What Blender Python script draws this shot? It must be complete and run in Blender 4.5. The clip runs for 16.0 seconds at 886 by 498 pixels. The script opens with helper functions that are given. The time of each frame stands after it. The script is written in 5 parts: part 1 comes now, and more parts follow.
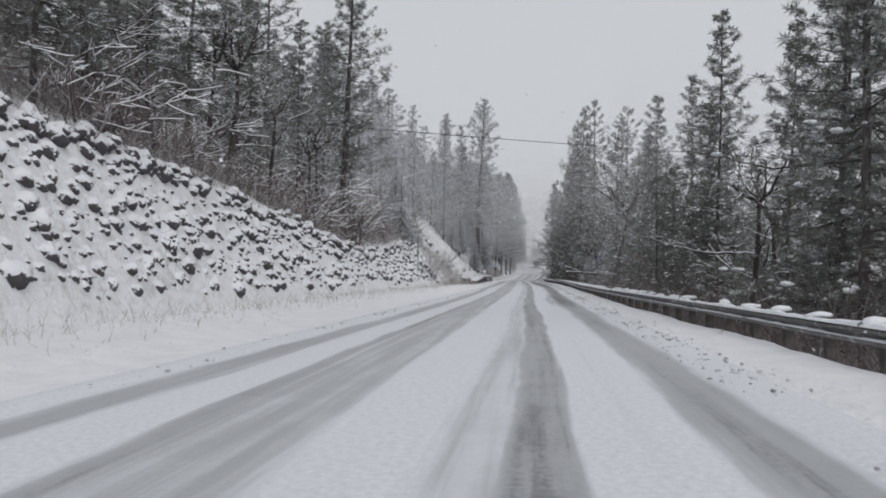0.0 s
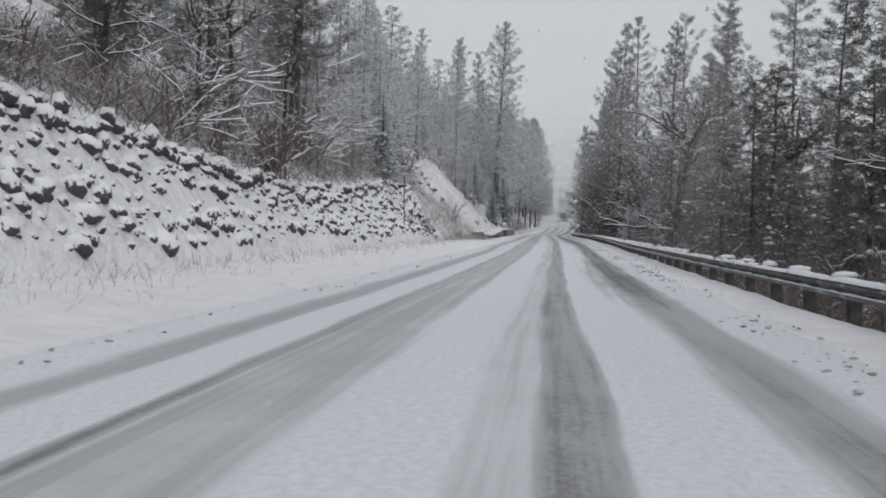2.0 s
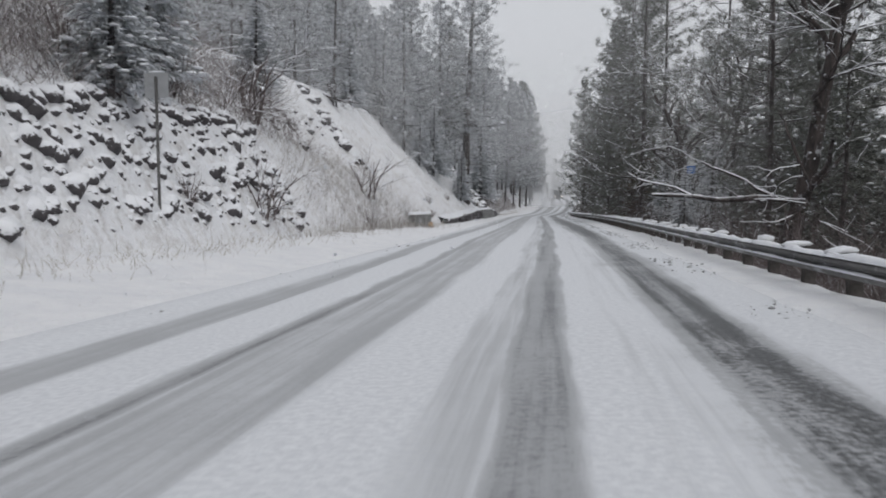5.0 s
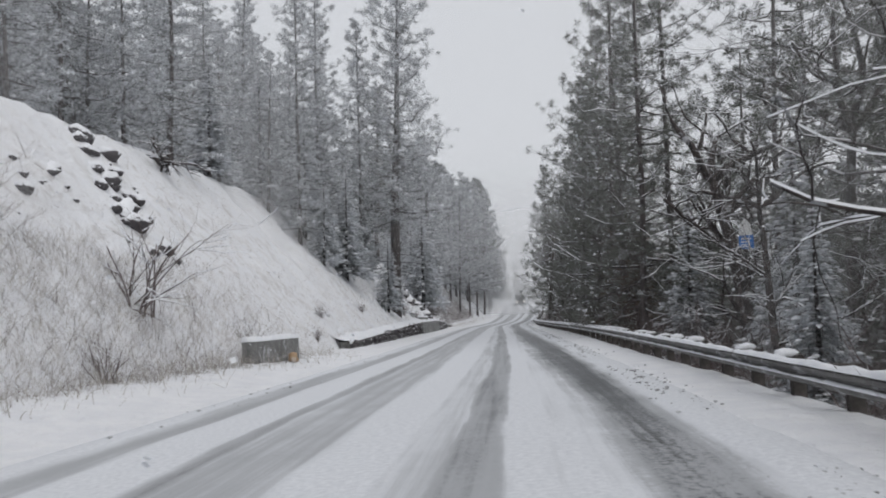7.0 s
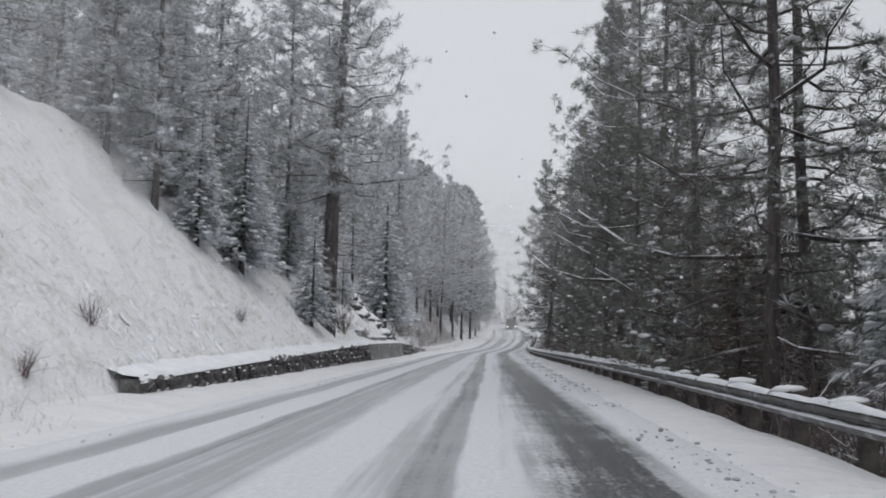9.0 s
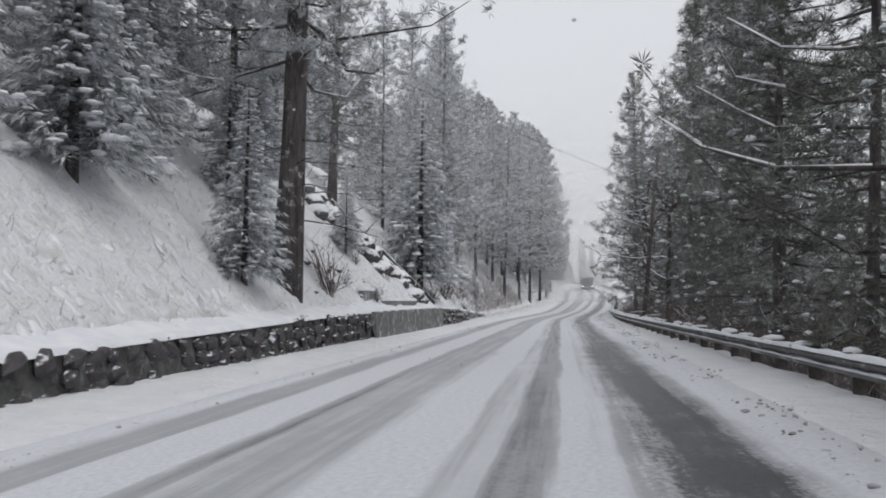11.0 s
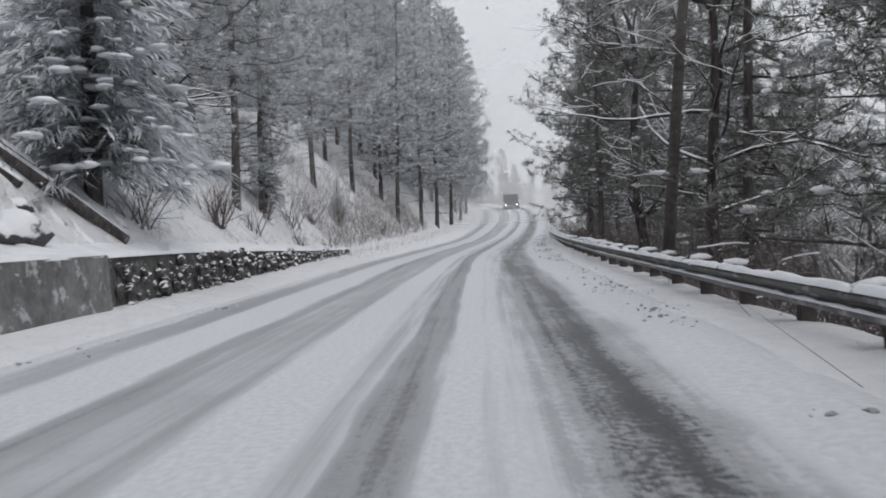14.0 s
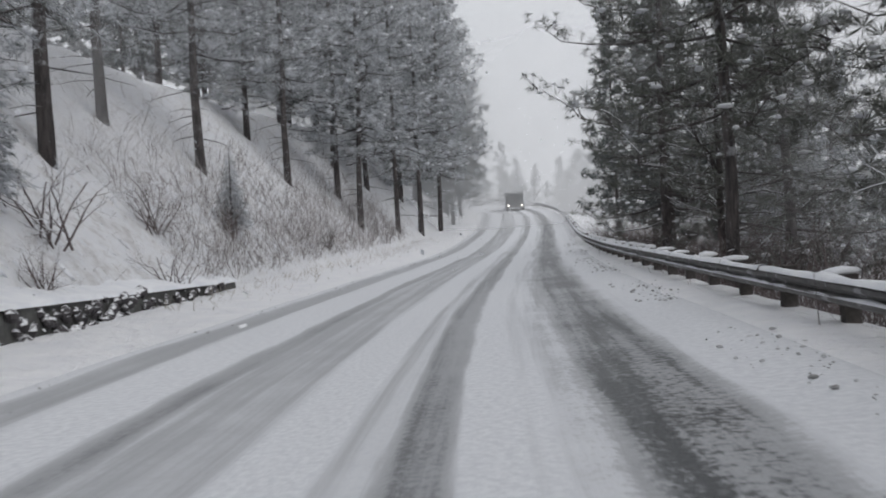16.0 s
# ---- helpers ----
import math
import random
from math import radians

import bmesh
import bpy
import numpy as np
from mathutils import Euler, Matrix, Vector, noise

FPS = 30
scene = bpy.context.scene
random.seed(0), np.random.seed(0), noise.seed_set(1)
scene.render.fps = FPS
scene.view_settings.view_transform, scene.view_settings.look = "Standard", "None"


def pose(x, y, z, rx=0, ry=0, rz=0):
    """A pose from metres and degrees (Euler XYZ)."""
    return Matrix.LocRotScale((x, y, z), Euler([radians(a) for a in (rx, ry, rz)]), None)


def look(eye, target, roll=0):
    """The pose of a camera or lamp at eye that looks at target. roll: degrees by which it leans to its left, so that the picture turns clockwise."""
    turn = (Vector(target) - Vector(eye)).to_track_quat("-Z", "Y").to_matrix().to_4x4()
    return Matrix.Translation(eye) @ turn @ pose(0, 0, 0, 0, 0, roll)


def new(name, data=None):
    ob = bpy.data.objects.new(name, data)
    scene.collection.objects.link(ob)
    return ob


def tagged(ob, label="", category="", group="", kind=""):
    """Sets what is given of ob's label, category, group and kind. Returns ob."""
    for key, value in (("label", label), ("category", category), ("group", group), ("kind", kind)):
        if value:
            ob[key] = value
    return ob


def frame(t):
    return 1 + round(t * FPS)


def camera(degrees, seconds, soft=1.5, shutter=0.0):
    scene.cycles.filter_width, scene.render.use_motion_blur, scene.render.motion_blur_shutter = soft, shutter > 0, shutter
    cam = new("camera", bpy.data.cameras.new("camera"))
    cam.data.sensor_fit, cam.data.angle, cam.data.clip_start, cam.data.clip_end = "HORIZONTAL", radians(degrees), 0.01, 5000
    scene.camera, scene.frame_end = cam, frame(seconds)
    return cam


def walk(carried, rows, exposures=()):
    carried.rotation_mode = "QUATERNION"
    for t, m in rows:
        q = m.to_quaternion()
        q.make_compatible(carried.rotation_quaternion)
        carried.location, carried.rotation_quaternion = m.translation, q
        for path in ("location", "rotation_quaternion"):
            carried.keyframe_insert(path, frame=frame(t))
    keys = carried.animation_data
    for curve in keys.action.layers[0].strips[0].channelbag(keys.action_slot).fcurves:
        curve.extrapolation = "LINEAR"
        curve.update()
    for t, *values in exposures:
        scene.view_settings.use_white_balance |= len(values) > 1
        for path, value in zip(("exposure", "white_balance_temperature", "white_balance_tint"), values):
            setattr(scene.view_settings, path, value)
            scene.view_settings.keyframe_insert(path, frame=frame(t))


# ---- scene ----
import itertools

# ------------------------------------------------------------------ camera
cam = camera(52.5, 16.0, soft=1.8, shutter=0.12)


def aim(x, y, z, yaw, pitch, roll):
    """The pose at a place, looking along yaw (to the left of +y) and pitch (up), in degrees."""
    a, b = radians(yaw), radians(pitch)
    way = Vector((-math.sin(a) * math.cos(b), math.cos(a) * math.cos(b), math.sin(b)))
    return look((x, y, z), Vector((x, y, z)) + 5 * way, roll)


# seconds, x, y, z, yaw, pitch, roll
PATH = [
    (0, 0.00, 0.00, 1.28, 5.65, 1.72, -0.42),
    (0.5, 0.01, 5.20, 1.42, 5.62, 2.90, 1.17),
    (1, -0.08, 10.37, 1.37, 7.88, -2.01, -0.41),
    (1.5, -0.12, 15.62, 1.33, 5.94, -2.61, 1.42),
    (2, -0.09, 20.77, 1.30, 7.32, -1.30, 0.13),
    (2.5, -0.12, 25.81, 1.35, 8.01, -1.16, 0.20),
    (3, -0.15, 31.01, 1.32, 7.73, -1.51, 0.97),
    (3.2, -0.16, 33.12, 1.30, 6.95, -1.71, 0.10),
    (5.3, -0.01, 59.22, 1.24, 7.06, -2.50, -1.05),
    (5.5, 0.00, 61.59, 1.26, 7.16, -2.25, 1.25),
    (6, 0.07, 67.55, 1.27, 6.59, -2.52, 2.31),
    (6.5, 0.14, 73.59, 1.28, 5.77, -3.06, 1.40),
    (7, 0.24, 79.13, 1.36, 4.45, 4.43, -3.33),
    (7.5, 0.28, 84.70, 1.36, 3.70, 3.73, -1.83),
    (8, 0.30, 90.21, 1.34, 3.80, 3.54, -1.11),
    (8.5, 0.28, 95.92, 1.26, 6.85, 3.57, -0.87),
    (9, 0.37, 101.87, 1.28, 4.01, 5.87, -0.64),
    (9.5, 0.31, 107.43, 1.39, 2.80, 5.87, -1.69),
    (10, 0.09, 112.56, 1.26, 4.04, 4.86, 0.42),
    (10.2, -0.00, 114.57, 1.29, 7.16, 4.29, 0.09),
    (12.3, -0.30, 136.00, 1.46, 9.01, 2.50, -1.63),
    (12.5, -0.33, 138.36, 1.48, 8.63, 1.43, -1.33),
    (13, -0.41, 144.35, 1.45, 6.00, -1.22, -1.78),
    (13.5, -0.47, 150.45, 1.35, 3.43, -1.53, -3.84),
    (14, -0.53, 156.59, 1.32, 3.76, -1.33, -3.50),
    (14.5, -0.68, 162.59, 1.25, 2.42, -0.90, -2.91),
    (15, -0.92, 168.53, 1.32, 3.87, -0.08, -4.40),
    (15.5, -1.09, 174.64, 1.35, 5.30, 1.61, -5.95),
    (16, -1.23, 180.87, 1.36, 3.53, -0.95, -4.49),
]

walk(cam, [(t, aim(*p)) for t, *p in PATH], [(0, -0.1), (3, -0.08), (5.5, 0.0), (7, 0.08), (10, 0.16), (12.5, 0.28), (14, 0.25), (16, 0.18)])

# ------------------------------------------------------------------ light: a heavy overcast sky
world = bpy.data.worlds.new("overcast")
scene.world = world
world.use_nodes = True
wn, wl = world.node_tree.nodes, world.node_tree.links
sky = wn.new("ShaderNodeTexSky")
sky.sky_type, sky.sun_disc = "NISHITA", False
sky.sun_elevation, sky.sun_rotation = radians(54), radians(137)
grey = wn.new("ShaderNodeHueSaturation")
grey.inputs["Saturation"].default_value = 0.05
wl.new(sky.outputs[0], grey.inputs["Color"])
cloud = wn.new("ShaderNodeMix")
cloud.data_type = "RGBA"
cloud.inputs[0].default_value = 0.97
cloud.inputs[7].default_value = (6.22, 6.42, 6.82, 1)
wl.new(grey.outputs[0], cloud.inputs[6])
wl.new(cloud.outputs[2], wn["Background"].inputs["Color"])
wn["Background"].inputs["Strength"].default_value = 0.1
sun_data = bpy.data.lights.new("sun", "SUN")
sun_data.energy, sun_data.angle, sun_data.color = 1.1, radians(70), (1.0, 0.98, 0.95)
sun = new("sun", sun_data)
sun.matrix_basis = look((0, 0, 60), (-30, 32, 0))

# ------------------------------------------------------------------ materials


class Nodes:
    """A small helper round a material's node tree."""

    def __init__(self, name, rough=0.8, metal=0.0, spec=0.3):
        self.mat = bpy.data.materials.new(name)
        self.mat.use_nodes = True
        self.t = self.mat.node_tree
        self.b = self.t.nodes["Principled BSDF"]
        self.b.inputs["Roughness"].default_value = rough
        self.b.inputs["Metallic"].default_value = metal
        self.b.inputs["Specular IOR Level"].default_value = spec
        self.co = self.t.nodes.new("ShaderNodeTexCoord").outputs["Object"]

    def n(self, kind, **sockets):
        node = self.t.nodes.new(kind)
        for key, v in sockets.items():
            self.put(node.inputs[key.replace("_", " ")], v)
        return node

    def put(self, socket, v):
        if hasattr(v, "is_output"):
            self.t.links.new(v, socket)
        elif isinstance(v, tuple) and len(v) == 3 and socket.type == "RGBA":
            socket.default_value = (*v, 1)
        else:
            socket.default_value = v

    def noise(self, scale, detail=3.0, rough=0.55, co=None):
        return self.n("ShaderNodeTexNoise", Vector=co or self.co, Scale=scale, Detail=detail, Roughness=rough).outputs["Fac"]

    def math(self, op, a, b=0.0, clamp=False):
        node = self.t.nodes.new("ShaderNodeMath")
        node.operation, node.use_clamp = op, clamp
        self.put(node.inputs[0], a)
        self.put(node.inputs[1], b)
        return node.outputs[0]

    def step(self, v, lo, hi, a=0.0, b=1.0):
        node = self.t.nodes.new("ShaderNodeMapRange")
        node.interpolation_type = "SMOOTHSTEP"
        for i, x in enumerate((v, lo, hi, a, b)):
            self.put(node.inputs[i], x)
        return node.outputs[0]

    def mix(self, f, a, b):
        node = self.t.nodes.new("ShaderNodeMix")
        node.data_type = "RGBA"
        for i, x in ((0, f), (6, a), (7, b)):
            self.put(node.inputs[i], x)
        return node.outputs[2]

    def up(self):
        g = self.t.nodes.new("ShaderNodeNewGeometry")
        s = self.t.nodes.new("ShaderNodeSeparateXYZ")
        self.t.links.new(g.outputs["Normal"], s.inputs[0])
        return s.outputs[2]

    def island(self):
        return self.t.nodes.new("ShaderNodeNewGeometry").outputs["Random Per Island"]

    def random(self):
        return self.t.nodes.new("ShaderNodeObjectInfo").outputs["Random"]

    def bump(self, height, strength=0.4, dist=0.03):
        node = self.n("ShaderNodeBump", Height=height, Strength=strength, Distance=dist)
        self.t.links.new(node.outputs[0], self.b.inputs["Normal"])

    def color(self, c):
        self.put(self.b.inputs["Base Color"], c)
        return self.mat


SNOW = (0.80, 0.815, 0.85)


def snow_mat(name="snow", scale=1.0):
    m = Nodes(name, 0.62, spec=0.25)
    big, fine = m.noise(0.7 * scale, 4), m.noise(9.0 * scale, 5)
    m.bump(m.math("ADD", big, m.math("MULTIPLY", fine, 0.25)), 0.55, 0.12)
    return m.color(m.mix(m.step(big, 0.3, 0.7), (0.74, 0.755, 0.80), (0.84, 0.85, 0.875)))


def bank_mat():
    """Snow over an earth bank: grass, litter and bare soil show through in patches; grey mottles paint the shading of
    snowed-over tufts.
    """
    m = Nodes("snowy_bank", 0.75, spec=0.2)
    big, mid, fine = m.noise(0.16, 4), m.noise(1.3, 6, 0.65), m.noise(7.0, 5, 0.7)
    steep = m.step(m.up(), 0.6, 0.97, 1.0, 0.0)
    litter = m.step(m.math("ADD", m.math("MULTIPLY", mid, 0.7), m.math("MULTIPLY", fine, 0.3)), 0.46, 0.60)
    patch = m.math("MULTIPLY", litter, m.math("MULTIPLY", steep, m.step(big, 0.35, 0.65, 0.25, 1.0)))
    m.bump(m.math("ADD", m.math("ADD", mid, m.math("MULTIPLY", m.noise(3.4, 4, 0.6), 0.5)), m.math("MULTIPLY", fine, 0.3)), 0.9, 0.3)
    snow = m.mix(m.step(mid, 0.3, 0.7), (0.80, 0.81, 0.845), (0.88, 0.885, 0.905))
    # grey mottles: grass tufts under the snow, their soft shading put into the colour
    buried = m.math("MULTIPLY", m.math("MULTIPLY", m.step(m.noise(2.6, 5, 0.6), 0.52, 0.66), steep), 0.28)
    snow = m.mix(buried, snow, m.mix(fine, (0.36, 0.35, 0.355), (0.58, 0.57, 0.575)))
    return m.color(m.mix(m.math("MULTIPLY", patch, 0.32), snow, m.mix(fine, (0.20, 0.17, 0.15), (0.46, 0.42, 0.40))))


def road_mat():
    """Packed snow with wheel tracks worn to slush and wet asphalt. u is metres across, v metres along."""
    m = Nodes("snowy_asphalt", 0.55, spec=0.35)
    uv = m.t.nodes.new("ShaderNodeUVMap").outputs[0]
    s = m.t.nodes.new("ShaderNodeSeparateXYZ")
    m.t.links.new(uv, s.inputs[0])
    long_co = m.n("ShaderNodeMapping", Vector=uv)
    long_co.inputs["Scale"].default_value = (1.0, 0.12, 1.0)
    streak = m.noise(1.6, 5, 0.6, long_co.outputs[0])
    slow_co = m.n("ShaderNodeMapping", Vector=uv)
    slow_co.inputs["Scale"].default_value = (0.25, 0.02, 1.0)
    slow = m.noise(1.0, 2, 0.5, slow_co.outputs[0])
    grit = m.noise(14.0, 5, 0.7, uv)
    patchy = m.noise(0.9, 4, 0.6, uv)
    u = m.math("ADD", s.outputs[0], m.math("MULTIPLY", m.math("SUBTRACT", streak, 0.5), 0.36))
    u = m.math("ADD", u, m.math("MULTIPLY", m.math("SUBTRACT", slow, 0.5), 0.45))

    def band(lo, hi, soft, amount):
        inside = m.math("MULTIPLY", m.step(u, lo - soft, lo + soft), m.step(u, hi - soft, hi + soft, 1.0, 0.0))
        return m.math("MULTIPLY", inside, amount)

    wear = None
    for lo, hi, soft, amount in ((-4.85, -4.2, 0.2, 0.46), (-3.15, -2.85, 0.12, 0.60), (-2.95, -1.75, 0.22, 0.38), (-0.9, -0.3, 0.12, 0.25),
                                 (-0.46, 0.06, 0.10, 0.66), (0.5, 0.60, 0.1, 0.16), (1.15, 1.85, 0.22, 0.60)):
        b = band(lo, hi, soft, amount)
        wear = b if wear is None else m.math("MAXIMUM", wear, b)
    fine_co = m.n("ShaderNodeMapping", Vector=uv)
    fine_co.inputs["Scale"].default_value = (4.5, 0.10, 1.0)
    lines = m.noise(1.0, 4, 0.6, fine_co.outputs[0])
    rough = m.math("ADD", m.math("MULTIPLY", grit, 0.5), m.math("ADD", m.math("MULTIPLY", lines, 0.28), m.math("MULTIPLY", patchy, 0.22)))
    v = s.outputs[1]
    bare = m.math("SUBTRACT", m.step(v, 32.0, 42.0, 0.0, 0.75), m.step(v, 50.0, 62.0, 0.0, 0.4))
    bare = m.math("ADD", bare, m.math("SUBTRACT", m.step(v, 92.0, 108.0, 0.0, 0.8), m.step(v, 146.0, 158.0, 0.0, 0.6)))
    wet = m.math("MULTIPLY", m.math("MULTIPLY", band(0.78, 2.0, 0.3, 0.72), m.step(rough, 0.42, 0.57, 0.3, 1.15)), bare)
    wear = m.math("ADD", m.math("MULTIPLY", wear, m.step(rough, 0.36, 0.62, 0.65, 1.15)), wet)
    thin = m.math("MULTIPLY", m.step(lines, 0.40, 0.68), 0.12)
    wear = m.math("ADD", wear, m.math("MULTIPLY", thin, band(-4.9, 2.1, 0.4, 1.0)), True)
    speck = m.step(m.noise(38.0, 4, 0.75, uv), 0.60, 0.70)
    wear = m.math("ADD", wear, m.math("MULTIPLY", m.math("MULTIPLY", speck, 0.5), m.step(wear, 0.12, 0.5)), True)
    snow = m.mix(m.step(grit, 0.35, 0.65), (0.59, 0.605, 0.64), (0.72, 0.735, 0.765))
    slush = m.mix(grit, (0.30, 0.31, 0.325), (0.46, 0.47, 0.49))
    tar = m.mix(grit, (0.045, 0.048, 0.052), (0.10, 0.105, 0.11))
    c = m.mix(m.step(wear, 0.08, 0.5), snow, slush)
    c = m.mix(m.step(wear, 0.5, 1.0), c, tar)
    m.put(m.b.inputs["Roughness"], m.step(wear, 0.3, 0.95, 0.6, 0.38))
    m.bump(m.math("ADD", grit, m.math("MULTIPLY", patchy, 0.5)), 0.5, 0.03)
    return m.color(c)


def rock_mat(name="snowy_basalt", lo=0.03, hi=0.22):
    m = Nodes(name, 0.85)
    fine, mid = m.noise(6.0, 5, 0.65), m.noise(1.7, 3)
    stone = m.mix(fine, (0.032, 0.03, 0.034), (0.13, 0.12, 0.125))
    ragged = m.math("ADD", m.math("MULTIPLY", m.math("SUBTRACT", mid, 0.5), 1.3), m.math("MULTIPLY", m.math("SUBTRACT", m.noise(9.0, 3), 0.5), 1.7))
    lying = m.step(m.math("ADD", m.up(), ragged), lo, hi)
    m.bump(fine, 0.6, 0.06)
    return m.color(m.mix(lying, stone, m.mix(fine, (0.74, 0.75, 0.79), (0.84, 0.85, 0.87))))


def bark_mat(name, dark, light, snow=0.0):
    m = Nodes(name, 0.9)
    co = m.n("ShaderNodeMapping", Vector=m.co)
    co.inputs["Scale"].default_value = (5.0, 5.0, 0.9)
    plates, fine = m.noise(1.6, 5, 0.7, co.outputs[0]), m.noise(18.0, 3)
    c = m.mix(m.step(plates, 0.35, 0.65), dark, light)
    if snow:
        c = m.mix(m.math("MULTIPLY", m.step(m.noise(2.6, 5, 0.7), 0.56, 0.66), snow), c, SNOW)
    m.bump(m.math("ADD", plates, m.math("MULTIPLY", fine, 0.2)), 0.8, 0.05)
    return m.color(c)


def needle_mat(name, dark, light, snow):
    """Conifer needles, dusted with snow in clumps."""
    m = Nodes(name, 0.7)
    tone = m.mix(m.island(), dark, light)
    tone = m.mix(m.math("MULTIPLY", m.random(), 0.35), tone, (0.07, 0.08, 0.06))
    clump = m.math("ADD", m.math("MULTIPLY", m.noise(1.1, 4, 0.7), 0.6), m.math("MULTIPLY", m.noise(5.5, 3, 0.6), 0.4))
    dust = m.math("MULTIPLY", m.step(clump, 0.62 - 0.3 * snow, 0.80 - 0.3 * snow), 0.9)
    return m.color(m.mix(dust, tone, (0.70, 0.72, 0.76)))


def plain_mat(name, dark, light, scale=6.0, rough=0.8, metal=0.0, bump=0.3, snow=0.0):
    m = Nodes(name, rough, metal)
    f = m.math("ADD", m.math("MULTIPLY", m.noise(scale, 5, 0.65), 0.6), m.math("MULTIPLY", m.noise(scale * 0.17, 3), 0.4))
    c = m.mix(m.step(f, 0.3, 0.7), dark, light)
    if snow:
        c = m.mix(m.math("MULTIPLY", m.step(m.noise(scale * 0.6, 4, 0.7), 0.55, 0.65), snow), c, SNOW)
    if bump:
        m.bump(f, bump, 0.02)
    return m.color(c)


M = dict(
    wall_stone=rock_mat("snow_pocked_wall_stone", 0.85, 1.2), loose_stone=rock_mat("snow_dusted_stone", 0.45, 0.85),
    snow=snow_mat(), lump=snow_mat("snow_clumps", 3.0), bank=bank_mat(), road=road_mat(), rock=rock_mat(), ledge=rock_mat("half_bare_basalt", 0.05, 0.3),
    pine_bark=bark_mat("pine_bark", (0.05, 0.046, 0.046), (0.125, 0.11, 0.107), 0.4),
    oak_bark=bark_mat("oak_bark", (0.03, 0.027, 0.027), (0.085, 0.07, 0.066), 0.5),
    twig=plain_mat("bare_twigs", (0.085, 0.068, 0.066), (0.185, 0.152, 0.148), 3.0, 0.85, 0, 0, 0.3),
    twig_snow=plain_mat("snowy_twigs", (0.27, 0.25, 0.245), (0.48, 0.455, 0.45), 3.0, 0.85, 0, 0, 0.85),
    straw=plain_mat("dry_grass", (0.27, 0.245, 0.21), (0.48, 0.45, 0.40), 5.0, 0.8, 0, 0, 0.7),
    pine=needle_mat("pine_needles", (0.098, 0.102, 0.09), (0.18, 0.185, 0.162), 0.42),
    # next two: snow dust on the needles, plus haze put in by paler tones
    pine_dust_haze=needle_mat("dusted_hazed_pine_needles", (0.135, 0.147, 0.143), (0.23, 0.245, 0.235), 0.78),
    fir=needle_mat("fir_needles", (0.085, 0.102, 0.097), (0.165, 0.185, 0.175), 0.8),
    rust=needle_mat("rusty_needles", (0.085, 0.06, 0.045), (0.16, 0.11, 0.08), 0.36),
    far=needle_mat("frosted_needles", (0.09, 0.10, 0.10), (0.17, 0.185, 0.185), 0.34),
    steel=plain_mat("weathered_galvanised_steel", (0.09, 0.088, 0.087), (0.18, 0.175, 0.17), 3.0, 0.6, 0.25, 0.15, 0.3),
    post=plain_mat("weathered_timber", (0.045, 0.041, 0.039), (0.12, 0.108, 0.10), 7.0, 0.9, 0, 0.5),
    concrete=plain_mat("stained_concrete", (0.11, 0.11, 0.11), (0.25, 0.25, 0.245), 4.0, 0.9, 0, 0.4, 0.45),
    stone=plain_mat("mossy_wall_stone", (0.045, 0.045, 0.043), (0.14, 0.14, 0.135), 5.0, 0.9, 0, 0.7, 0.15),
    tin=plain_mat("bare_aluminium", (0.38, 0.39, 0.40), (0.52, 0.53, 0.54), 4.0, 0.45, 0.6, 0.05, 0.3),
    white=plain_mat("white_sign_sheet", (0.62, 0.62, 0.62), (0.74, 0.74, 0.74), 3.0, 0.5, 0, 0),
    red=plain_mat("red_sign_sheet", (0.30, 0.03, 0.035), (0.42, 0.05, 0.05), 3.0, 0.5, 0, 0),
    blue=plain_mat("blue_sign_sheet", (0.03, 0.13, 0.42), (0.05, 0.19, 0.52), 3.0, 0.5, 0, 0),
    black=plain_mat("black_rubber", (0.012, 0.012, 0.013), (0.035, 0.035, 0.035), 9.0, 0.7, 0, 0),
    cable=plain_mat("black_cable", (0.02, 0.02, 0.022), (0.05, 0.05, 0.05), 2.0, 0.6, 0, 0),
    coach=plain_mat("dirty_dark_paint", (0.035, 0.04, 0.045), (0.08, 0.085, 0.09), 2.0, 0.4, 0, 0, 0.3),
)

# ------------------------------------------------------------------ mesh helpers


